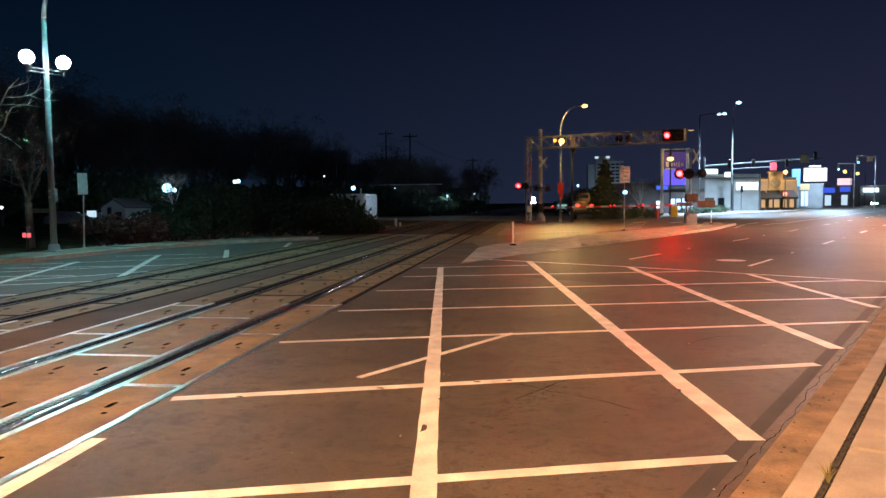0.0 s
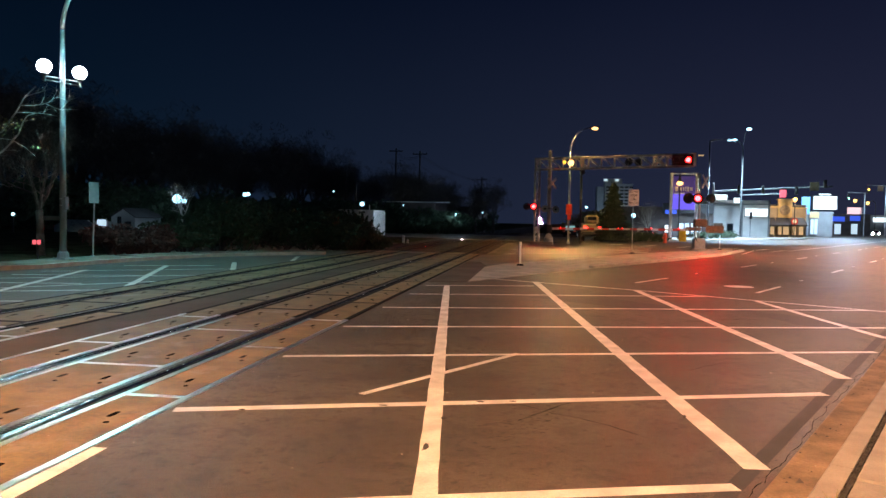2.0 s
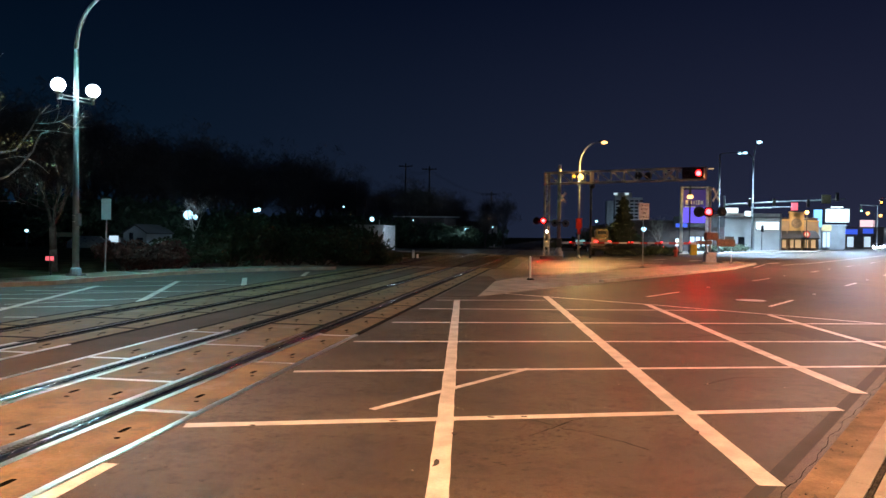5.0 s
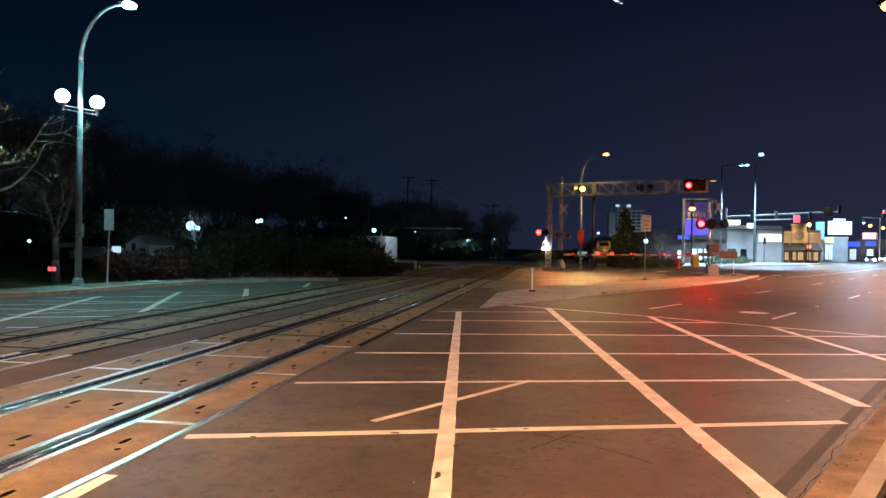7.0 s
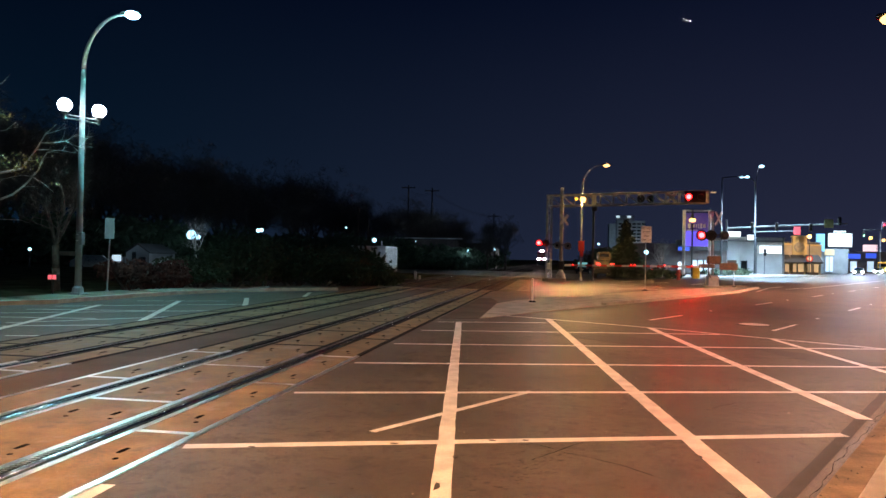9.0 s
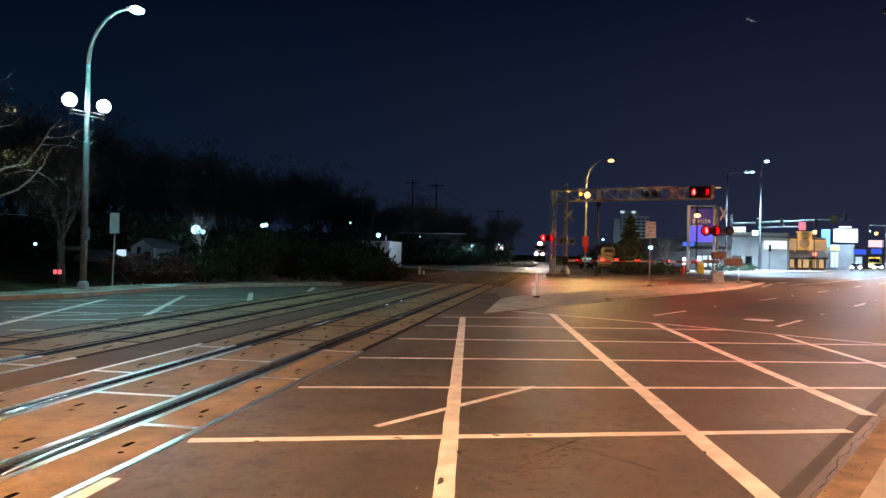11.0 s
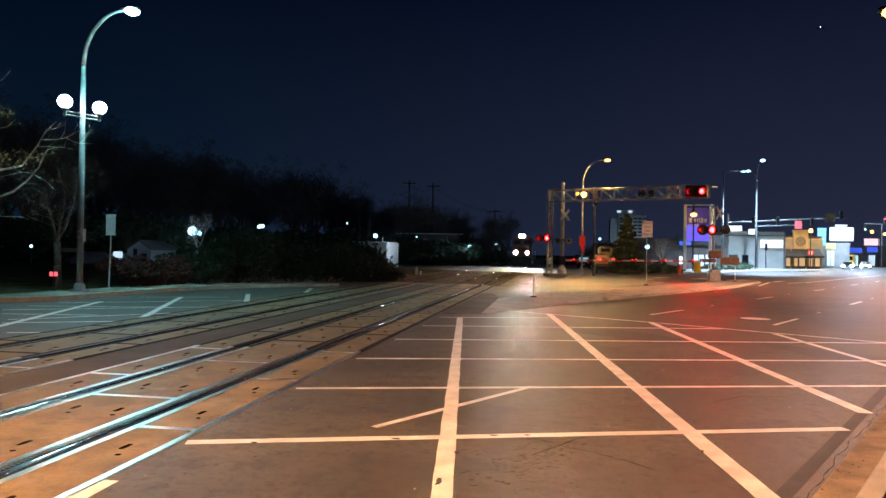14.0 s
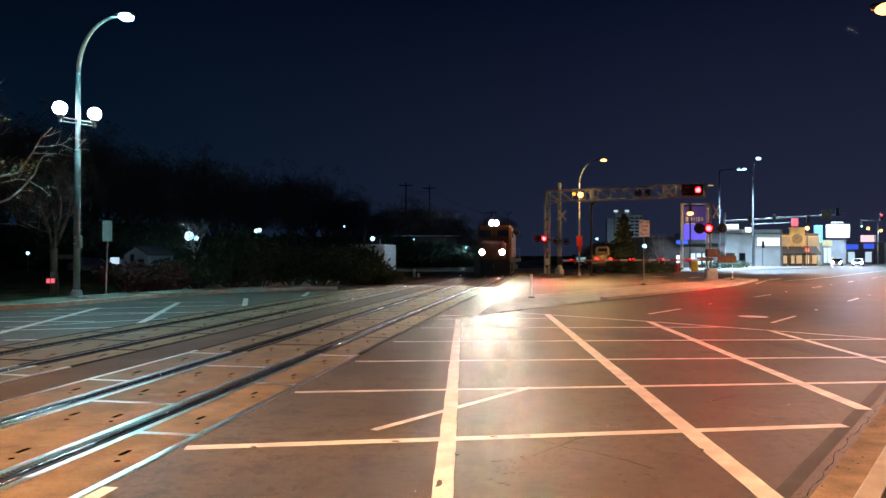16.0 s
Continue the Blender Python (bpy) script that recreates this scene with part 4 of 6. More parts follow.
street_lamp("street_lamp", "tall grey street lamp with arm over the road", (22.4, 101, 0), 13.5, (2.8, 0, 13.75), .13, POLE_PAINT, G_COOL_FAR, 1.0, group="tall cool lamps")
# the near lamps: one beside the viewpoint, one assumed behind it, unseen
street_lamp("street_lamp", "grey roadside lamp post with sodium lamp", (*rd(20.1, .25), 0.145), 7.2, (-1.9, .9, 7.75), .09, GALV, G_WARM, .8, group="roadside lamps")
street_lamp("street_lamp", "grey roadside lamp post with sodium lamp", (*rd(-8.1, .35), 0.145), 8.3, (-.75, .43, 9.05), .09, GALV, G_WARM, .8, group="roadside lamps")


def post_lamp(x, y, z, r, lens, label, arm=0.0):
    t = thing("street_lamp", label, "street lamp", (x, y, -0.06), group="distant lamps")
    part("post", Mesh().path([(arm, 0, 0), (arm, 0, z - .2)] if not arm else [(arm, 0, 0), (arm, 0, z), (arm * .6, 0, z + abs(arm) * .4), (0, 0, z + .25)], .09, 8), DARK_STEEL, t)
    part("lens", Mesh().ball((0, 0, z + .06), r, 12), lens, t, "glowing lamp", smooth=True)
    return t


post_lamp(48.00, 144.00, 7.30, .38, G_WARM, "warm globe lamp on a dark post by the shops")
post_lamp(77.57, 190.00, 8.90, .4, G_WARM, "distant warm street lamp", 1.5)
post_lamp(86.92, 205.00, 8.88, .4, G_WARM, "distant warm street lamp", 2.0)
post_lamp(-41.95, 95.00, 5.23, .28, G_COOL_FAR, "twin white yard lamp on a pole")
post_lamp(-41.44, 95.00, 5.31, .28, G_COOL_FAR, "twin white yard lamp on a pole")
post_lamp(-41.81, 110.00, 4.99, .2, G_COOL_FAR, "small white yard lamp")
post_lamp(-36.54, 120.00, 6.86, .15, G_COOL_FAR, "small white yard lamp")
post_lamp(-57.69, 70.00, 1.91, .18, G_COOL_FAR, "small white yard lamp")
post_lamp(-13.21, 108.00, 2.94, .28, G_COOL_FAR, "white yard lamp by the warehouse")
post_lamp(-10.64, 125.00, 3.57, .15, G_COOL_FAR, "small white yard lamp")
post_lamp(-21.80, 109.00, 4.35, .1, G_COOL_FAR, "small white yard lamp on the warehouse front")
post_lamp(12.35, 100.00, 3.18, .3, G_COOL_FAR, "white lot lamp beyond the median sign")
post_lamp(7.13, 120.00, 4.67, .2, G_COOL_FAR, "small white lot lamp")
post_lamp(-48.31, 88.00, 4.29, .62, G_COOL_FAR, "bright white yard lamp behind bare twigs")
post_lamp(-47.33, 88.00, 4.00, .3, G_COOL_FAR, "bright white yard lamp behind bare twigs")
post_lamp(-24.06, 92.00, 4.05, .3, G_COOL_FAR, "bright white yard lamp over the white container")
# Lights without fixtures, offset ahead of the lamp posts to reach twigs and container.
lamp("yard_light", (-46.6, 81.5, 4.6), 210, COOL, .4)
lamp("yard_light", (-18.30, 84.30, 4.05), 380, COOL, .4)
lamp("yard_light", (-12.73, 104.00, 3.49), 160, COOL, .4)
lamp("shop_light", (48.0, 141.5, 7.3), 2600, (1.0, 0.70, 0.42), .3)

# ---- buildings ----


def block(name, label, rect, y, depth, wall, category="building", roof=ROOF, parapet=.35, group=""):
    """A flat-roofed building: rect is x0, x1, z0, z1 of its front at y."""
    x0, x1, z0, z1 = rect
    z0 = -.3
    t = thing(name, label, category, ((x0 + x1) / 2, y, 0), group=group)
    w, h = x1 - x0, z1 - z0
    part("wall", Mesh().box((0, depth / 2, z0 + h / 2), (w, depth, h)), wall, t)
    part("roof", Mesh().box((0, depth / 2, z1 + .06), (w - .5, depth - .5, .12)), roof, t)
    part("parapet", Mesh().box((0, -.06, z1 - parapet / 2 + .1), (w + .24, .24, parapet), ch=.04), wall, t)
    return t


def face(t, name, rect, y, material, depth=.12, label="", frame=None):
    """A pane, sign or panel on a building's front."""
    x0, x1, z0, z1 = rect
    o = t.matrix_basis.translation
    cx, cz = (x0 + x1) / 2 - o.x, (z0 + z1) / 2 - o.z
    p = part(name, Mesh().box((cx, y - o.y - depth / 2, cz), (x1 - x0, depth, z1 - z0), ch=.02), material, t, label)
    if frame:
        f = Mesh()
        for s in (-1, 1):
            f.box((cx + s * (x1 - x0) / 2, y - o.y - depth / 2 - .03, cz), (.09, depth + .06, z1 - z0 + .09))
            f.box((cx, y - o.y - depth / 2 - .03, cz + s * (z1 - z0) / 2), (x1 - x0, depth + .06, .09))
        part("frame", f, frame, p)
    return p


wb = block("white_store", "low white rendered store with lit sign", (31.45, 42.12, -0.08, 6.79), 140, 14, WALL_WHITE)
face(wb, "lit_sign", (37.64, 41.77, 3.83, 5.37), 139.8, G_WHITE, .25, "glowing white sign box", DARK_STEEL)
face(wb, "brick_panel", (31.5, 33.8, 1.15, 2.5), 139.9, BROWN_BOX, .1, "brown brick panel")
face(wb, "door", (34.56, 35.71, 0.12, 2.45), 139.95, GLASS, .12, "dark glass door", GALV)
for u in (1335, 1349):
    face(wb, "pilaster", (37.12, 37.42, -0.17, 6.64) if u == 1335 else (41.92, 42.22, -0.08, 6.90), 139.9, WALL_GREY, .2)
face(wb, "cornice", (31.45, 42.13, 6.05, 6.26), 139.9, WALL_GREY, .3, "grey band")
face(wb, "upper_sign", (31.91, 34.35, 6.89, 7.93), 139.5, G_WHITE, .3, "glowing white roof sign", DARK_STEEL)
face(wb, "upper_sign", (35.44, 36.66, 6.28, 7.33), 139.5, G_WHITE, .3, "glowing white roof sign", DARK_STEEL)
dc = block("clinic", "dark low clinic building with lit windows", (11.02, 25.65, 0.16, 4.62), 112, 16, WALL_DARK)
face(dc, "fascia", (18.16, 25.59, 3.75, 5.30), 111.8, ROOF, .5, "dark fascia")
for r in ((20.61, 21.38, 0.51, 2.31), (21.43, 22.20, 0.53, 2.32), (22.34, 23.11, 0.54, 2.34), (23.24, 24.01, 0.56, 2.35)):
    face(dc, "window", r, 111.95, G_WINDOW, .1, "lit shop window", DARK_STEEL)
face(dc, "lit_window", (18.49, 19.08, 0.79, 1.99), 111.95, G_WHITE, .1, "bright lit window", DARK_STEEL)
face(dc, "blue_sign", (18.42, 20.08, 3.67, 4.25), 111.2, G_BLUE, .2, "glowing blue sign letters")
ys = thing("pylon_sign", "tall violet pylon sign with pale bars of lettering", "pylon sign", (18.4, 97, 0))
for x in (-1.62, 1.62):
    part("post", Mesh().box((x, 0, 4.4), (.34, .34, 8.9), ch=.03), WHITE_METAL, ys, "white steel post")
part("top_beam", Mesh().box((0, 0, 8.75), (3.6, .3, .16), ch=.03), WHITE_METAL, ys)
part("upper_face", Mesh().box((0, -.05, 7.25), (2.8, .3, 2.3), ch=.03), PURPLE, ys, "dimly lit violet face")
part("lower_face", Mesh().box((0, -.05, 5.05), (2.8, .3, 2.05), ch=.03), G_VIOLET, ys, "glowing violet-blue face")
for i, (bx, bw) in enumerate(((-1.0, .42), (-.45, .3), (-.08, .2), (.2, .14), (.5, .3), (.9, .42))):
    part("letter_bar", Mesh().box((bx, -.23, 6.72), (bw * .8, .03, .62 if i in (0, 3, 4) else .45)), WHITE_METAL, ys, "pale bar of lettering")
part("letter_bar", Mesh().box((-.6, -.23, 6.15), (1.3, .03, .16)), WHITE_METAL, ys, "pale bar of lettering")

yb = block("restaurant", "yellow restaurant with dark awnings and warm light", (45.03, 52.00, -0.10, 6.35), 150, 14, WALL_DARK)
face(yb, "yellow_tower", (46.51, 49.16, -0.15, 7.38), 149.6, WALL_CREAM, .8, "floodlit yellow front tower")
face(yb, "side_front", (45.04, 46.62, -0.19, 6.01), 149.7, TAN_WALL, .5, "tan side front")
face(yb, "side_front", (49.07, 52.00, -0.10, 5.83), 149.7, TAN_WALL, .5, "tan side front")
face(yb, "cornice", (49.07, 52.02, 5.64, 5.94), 149.2, WALL_CREAM, .4, "pale cornice")
face(yb, "cornice", (45.0, 46.6, 5.8, 6.1), 149.2, WALL_CREAM, .4, "pale cornice")
face(yb, "tower_cap", (46.29, 49.26, 7.30, 7.61), 149.5, WALL_CREAM, 1.0)
emb = Mesh().turned([(1.0, 0), (1.0, .1), (.8, .14), (.8, .1), (.45, .12)], 20, m=pose(0, 0, 0, 90, 0, 0))
o = yb.matrix_basis.translation
ep = Vector((47.68, 148.60, 5.33))
part("emblem", emb, TAN, yb, "round dark emblem", at=Matrix.Translation(ep - o))
for r in ((44.36, 45.75, 2.40, 3.83), (46.04, 48.57, 2.44, 3.85), (48.76, 51.27, 2.48, 3.89)):
    x0, x1, z0, z1 = r
    aw = Mesh().add([(x0, 148.7, z1), (x1, 148.7, z1), (x1 + .3, 147, z0), (x0 - .3, 147, z0), (x0, 148.7, z1 - .1), (x1, 148.7, z1 - .1), (x1 + .3, 147, z0 - .3), (x0 - .3, 147, z0 - .3)],
                    [(0, 3, 2, 1), (4, 5, 6, 7), (3, 7, 6, 2), (0, 4, 7, 3), (1, 2, 6, 5), (0, 1, 5, 4)], 0, Matrix.Translation(-o))
    part("awning", aw, AWNING, yb, "dark sloping cloth awning")
for r in ((45.01, 45.88, 0.15, 2.05), (46.49, 47.25, 0.17, 2.07), (47.43, 48.62, 0.20, 2.09), (49.22, 49.98, 0.22, 2.11), (50.37, 51.34, 0.25, 2.13)):
    face(yb, "window", r, 148.75, G_WINWARM, .1, "warm lit window behind dark frame", DARK_STEEL)
sh = block("shop_row", "low shop row with blue-lit windows", (55.85, 61.79, 0.09, 5.33), 162, 14, WALL_GREY)
face(sh, "blue_panel", (55.12, 56.75, 4.84, 8.57), 161.5, G_CYANBLUE, .5, "pale blue lit panel")
face(sh, "fascia", (56.86, 58.78, 4.03, 5.33), 161.7, WALL_CREAM, .4, "orange fascia")
for r in ((55.42, 56.26, 0.25, 3.74), (57.11, 57.83, 0.52, 3.76), (57.89, 58.61, 0.53, 3.77)):
    face(sh, "window", r, 161.7, G_WINDOW, .15, "bright shop window", GALV)
bb = thing("billboard", "glowing blank white billboard on dark posts", "billboard", (62.22, 168.00, 7.52))
o = bb.matrix_basis.translation
x0, x1, z0, z1 = 59.86, 64.80, 6.04, 9.00
part("lit_face", Mesh().box(((x0 + x1) / 2 - o.x, 0, (z0 + z1) / 2 - o.z), (x1 - x0, .5, z1 - z0), ch=.15), G_WHITE, bb, "glowing white face")
part("frame", Mesh().box(((x0 + x1) / 2 - o.x, .1, (z0 + z1) / 2 - o.z), (x1 - x0 + .4, .45, z1 - z0 + .4), ch=.1), DARK_STEEL, bb)
part("top_lamp", Mesh().box((0, -.1, z1 - o.z + .4), (2.4, .3, .3)), G_WHITE, bb)
for x in (-1.6, 1.6):
    part("post", Mesh().tube((x, .2, -o.z - .05), (x, .2, z0 - o.z), .16), DARK_STEEL, bb)
s2 = block("blue_shop", "distant shop with blue lit signs", (75.92, 85.61, 0.14, 5.64), 200, 14, WALL_DARK, group="far shops")
face(s2, "blue_sign", (75.79, 78.98, 3.74, 5.04), 199.5, G_BLUE, .3, "glowing blue sign band")
face(s2, "blue_sign", (80.34, 82.82, 3.95, 5.25), 199.5, G_BLUE, .3, "glowing blue sign band")
face(s2, "window", (76.51, 78.21, 0.31, 3.11), 199.7, G_WINDOW, .2, "pale lit window", DARK_STEEL)
face(s2, "window", (80.64, 82.33, 0.38, 3.17), 199.7, G_WINDOW, .2, "pale lit window", DARK_STEEL)
face(s2, "roof_sign", (79.48, 82.93, 5.73, 7.47), 199.2, G_PALEPINK, .4, "glowing pinkish roof sign")
s3 = block("far_store", "distant store with white lit fascia", (98.36, 115.75, 0.19, 6.01), 230, 14, WALL_GREY, group="far shops")
face(s3, "lit_sign", (98.99, 103.37, 4.04, 5.33), 229.5, G_WHITE, .3, "glowing white sign")

ob_ = thing("office_tower", "distant pale office tower with rows of windows", "office building", (77.61, 780.00, 1.03))
o = ob_.matrix_basis.translation
x0, x1, z0, z1 = 65.68, 94.67, 4.33, 45.41
part("wall", Mesh().box(((x0 + x1) / 2 - o.x, 12, (z1) / 2 - o.z), (x1 - x0, 24, z1 + 1)), WALL_WHITE, ob_, "pale concrete walls")
part("side_wing", Mesh().box((x0 - 4.2 - o.x, 14, (z1 - 3) / 2 - o.z), (8, 22, z1 - 2)), WALL_WHITE, ob_)
part("penthouse", Mesh().box(((x0 + x1) / 2 - 5 - o.x, 12, z1 + 3.2 - o.z), (18, 12, 6.4)), WALL_WHITE, ob_)
wd = Mesh().box((0, 0, 0), (3.7, .4, 1.7)).data("window", GLASS)
for i in range(11):
    for j in range(6):
        part("window", wd, None, ob_, at=pose(x0 + 3 + j * 4.9 - o.x, -.1, z1 - 3.0 - 3.6 * i - o.z))
for u in (-11, 1):
    part("roof_light", Mesh().box((u, 5.8, z1 + 5.0 - o.z), (4.0, .5, 2.2)), G_WINDOW, ob_, "lit rooftop band")
# Added lamp before the tower, with no fixture, to brighten its walls.
lamp("added_tower_fill", (79.08, 745.00, 9.86), 9000, COOL, 2.0)

# left side: house, container, warehouse
hs = thing("house", "small pale gabled house with one lit window", "house", (-52.27, 82.00, 0.47))
part("wall", Mesh().add([(-1.6, 0, -2), (1.6, 0, -2), (1.6, 0, 1.3), (0, 0, 2.3), (-1.6, 0, 1.3), (-1.6, 6, -2), (1.6, 6, -2), (1.6, 6, 1.3), (0, 6, 2.3), (-1.6, 6, 1.3)],
                        [(0, 1, 2, 3, 4), (9, 8, 7, 6, 5), (0, 5, 6, 1), (1, 6, 7, 2), (4, 9, 5, 0)]), WALL_GREY, hs)
part("roof", Mesh().add([(-1.8, -.2, 1.2), (0, -.2, 2.35), (1.8, -.2, 1.2), (-1.8, 6.2, 1.2), (0, 6.2, 2.35), (1.8, 6.2, 1.2), (-1.8, -.2, 1.33), (0, -.2, 2.48), (1.8, -.2, 1.33), (-1.8, 6.2, 1.33), (0, 6.2, 2.48), (1.8, 6.2, 1.33)],
                        [(6, 7, 10, 9), (7, 8, 11, 10), (0, 3, 4, 1), (1, 4, 5, 2), (0, 1, 7, 6), (1, 2, 8, 7), (0, 6, 9, 3), (2, 5, 11, 8), (3, 9, 10, 4), (4, 10, 11, 5)]), ROOF, hs)
part("window", Mesh().box((-.5, -.03, .9), (.5, .1, .9)), GLASS, hs, "dark window")
part("window", Mesh().box((.7, -.03, .3), (.8, .1, .9)), GLASS, hs, "dark window")
part("annex", Mesh().box((-2.6, 1, -.6), (1.9, 3, 2.6), ch=.03), WALL_GREY, hs)
part("lit_window", Mesh().box((-2.55, -.55, .55), (1.2, .1, .8)), G_WINDOW, hs, "lit white window")
# Added lamp without a fixture, brightening the house gable.
lamp("added_house_fill", (-54.2, 79.4, 2.3), 40, COOL, .3)
ct = thing("container", "white corrugated container lit by a yard lamp", "container", (-22.8, 85, 0))
part("body", Mesh().box((0, 3, 1.4), (4.3, 6, 3.3), ch=.04), WHITE_METAL, ct)
cr = Mesh()
for i in range(27):
    cr.box((-2.05 + i * .155, -.04, 1.4), (.07, .08, 3.1))
for i in range(36):
    cr.box((2.18, .2 + i * .16, 1.4), (.06, .07, 3.1))
part("corrugation", cr, WHITE_METAL, ct)
part("roof_edge", Mesh().box((-.1, 2.9, 3.12), (4.5, 6.2, .1)), WHITE_METAL, ct, "pale canopy roof edge")
part("vent", Mesh().tube((1.2, 1.3, 3.0), (1.2, 1.3, 3.8), .07), WHITE_METAL, ct)
wh = block("warehouse", "long low dark warehouse beyond the tracks", (-25.23, -16.95, 1.75, 4.88), 110, 20, WALL_DARK)
face(wh, "roof_edge", (-25.42, -14.47, 4.82, 4.97), 109.6, WALL_WHITE, .6, "pale roof edge")
face(wh, "door", (-23.56, -22.61, 2.03, 4.00), 109.9, GLASS, .1, "dark doorway")
w2 = block("shed", "dark low shed beside the warehouse", (-20.08, -11.78, 1.85, 4.69), 130, 20, WALL_DARK)


def utility_pole(at, h, arms=1):
    t = thing("utility_pole", "tall dark wooden utility pole", "utility pole", at, group="utility poles")
    part("pole", Mesh().tube((0, 0, -.2), (0, 0, h), .17, .11, 8), WOOD, t)
    for i in range(arms):
        part("cross_arm", Mesh().box((0, -.12, h - .5 - i), (2.4, .12, .14)), WOOD, t)
        for x in (-1.1, -.5, .5, 1.1):
            part("insulator", Mesh().turned([(.05, 0), (.07, .1), (.03, .16)], 8, m=pose(x, -.12, h - .43 - i)), DARK_STEEL, t)


for x, y, h, a in ((-25.44, 120.00, 14.5, 1), (-20.36, 115.00, 13.5, 1), (-13.09, 150.00, 11.5, 1), (-30.09, 105.00, 9.6, 0), (-35.31, 110.00, 7.0, 0), (-27.12, 100.00, 7.2, 0)):
    utility_pole((x, y, -.06), h, a)

wires = Mesh()
for z0, z1 in ((13.9, 12.9), (13.6, 12.6), (12.0, 11.0)):
    a, b, c = Vector((-25.44, 120.00, z0)), Vector((-20.36, 115.00, z1)), Vector((-13.09, 150.00, z1 - 2))
    for p, q in ((a, b), (b, c)):
        wires.path([tuple(p.lerp(q, i / 8) - Vector((0, 0, 3.2 * (i / 8) * (1 - i / 8)))) for i in range(9)], .02, 4)
solid("overhead_wires", wires, BLACK, "thin dark overhead wires between the utility poles", "wires", kind="stuff")
for r, lab in (((-12.06, -11.85, 0.04, 0.57), "short white marker post by the track"), ((-11.67, -11.50, -0.06, 0.21), "short white marker post by the track")):
    x0, x1, z0, z1 = r
    solid("marker_post", Mesh().box((0, 0, (z1 + .1) / 2 - .1), (x1 - x0, .12, z1 + .25), ch=.02), WHITE_METAL, lab, "marker post", pose((x0 + x1) / 2, 60 if "posts" not in lab else 66, 0), group="marker posts")
cab = thing("park_shelter", "dark shelter with orange beam behind the lamp post", "shelter", (-34.12, 45.00, 0.69))
o = cab.matrix_basis.translation
part("beam", Mesh().box((0, 0, .95), (1.9, .3, .3), ch=.02), TAN, cab, "orange-brown beam")
for x in (-.9, .9):
    part("post", Mesh().box((x, 0, -.25), (.14, .14, 2.2)), DARK_STEEL, cab)
rr_ = thing("marker_lamp", "low post with two square lit red lamps", "marker lamp", (-21.55, 27.50, 0.68))
part("case", Mesh().box((0, .06, 0), (.46, .1, .26), ch=.02), DARK_STEEL, rr_)
for x in (-.11, .11):
    part("lamp", Mesh().box((x, 0, 0), (.17, .04, .19), ch=.015), G_PINK, rr_, "lit red square lamp")
part("post", Mesh().tube((0, .08, -1.25), (0, .08, 0), .03), DARK_STEEL, rr_)

# ---- traffic signals at the far junction ----


def signal_head(parent, x, y, z, lit=None, k=0, s=1.0):
    part("signal_head", Mesh().box((x, y, z), (.4 * s, .3, 1.15 * s), ch=.05), BLACK, parent)
    for i in range(3):
        part("signal_lens", Mesh().turned([(.13 * s, 0), (.12 * s, .05)], 12, m=pose(x, y - .15, z + (.36 - .36 * i) * s, 90, 0, 0)), lit if lit and i == k else DARK_STEEL, parent)


ma = thing("signal_mast", "long grey signal mast arm over the far junction", "traffic signal", (27.4, 120, 0))
part("pole", Mesh().path([(.0, 0, 0), (.0, 0, 9.0)], [.2, .15], 12), GALV, ma)
part("arm", Mesh().path([(0, 0, 7.55), (9, 0, 8.1), (18.2, 0, 8.55)], [.17, .14, .10], 10), POLE_PAINT, ma)
part("lower_arm", Mesh().path([(4.6, 2, 7.1), (12, 2, 7.4)], .11, 8), POLE_PAINT, ma)
for x, z in ((3.9, 7.9), (7.6, 7.9), (12.7, 7.85), (17.0, 8.9)):
    signal_head(ma, x, -.15, z, s=1.15)
part("sign_plate", Mesh().box((15.4, -.12, 8.5), (1.35, .03, 1.35), ch=.02), TAN, ma, "orange-lit sign plate")
part("lit_sign", Mesh().box((11.3, 1.8, 7.4), (1.0, .1, 1.25), ch=.02), G_PINK, ma, "pink-lit sign plate")
SIGNALS = []
for (x, y, z), lit, k in (((65.99, 165.00, 8.94), G_GREEN, 2), ((63.56, 150.00, 9.66), None, 0)):
    sm = thing("traffic_signal", "hanging traffic signal with one lit lens", "traffic signal", (x, y, -.05), group="far signals")
    part("pole", Mesh().path([(3.5, .4, 0), (3.5, .4, z + .8), (0, .2, z + .9)], .1, 8), GALV, sm)
    signal_head(sm, 0, 0, z, lit, k, 1.1)
    if not lit:
        part("sign_plate", Mesh().box((2.3, .1, z + .3), (1.1, .03, 1.1), ch=.02), WHITE_METAL, sm, "pale square sign plate")
        for i, glowing in enumerate((G_SIG_RED, G_SIG_AMBER, G_SIG_GREEN)):
            at = (0, -.36, z + (.36 - .36 * i) * 1.1)
            disc = Mesh().turned([(.19, 0), (.17, .03)], 14, 0, pose(0, 0, 0, 90, 0, 0)).turned([(.21, -.04), (.21, -.001)], 14, 1, pose(0, 0, 0, 90, 0, 0))
            SIGNALS.append((part("lit_lens", disc, [glowing, BLACK], sm, "lit signal lens", at=pose(*at)), at))
ps = thing("pedestrian_signal", "low signal post by the junction", "traffic signal", (34.24, 123.45, 0))
part("post", Mesh().tube((0, 0, 0), (0, 0, 4.2), .09), GALV, ps)
signal_head(ps, 0, -.2, 3.8, s=1.0)
for r0 in ((44.6, 45.7), (46.1, 48.5), (48.9, 51.2)):
    face(yb, "window_base", (r0[0], r0[1], -0.1, .45), 148.7, WALL_DARK, .2, "dark low wall under the windows")
rsn = thing("round_sign", "round red and white sign on a post", "road sign", (48.71, 146.00, 3.1))
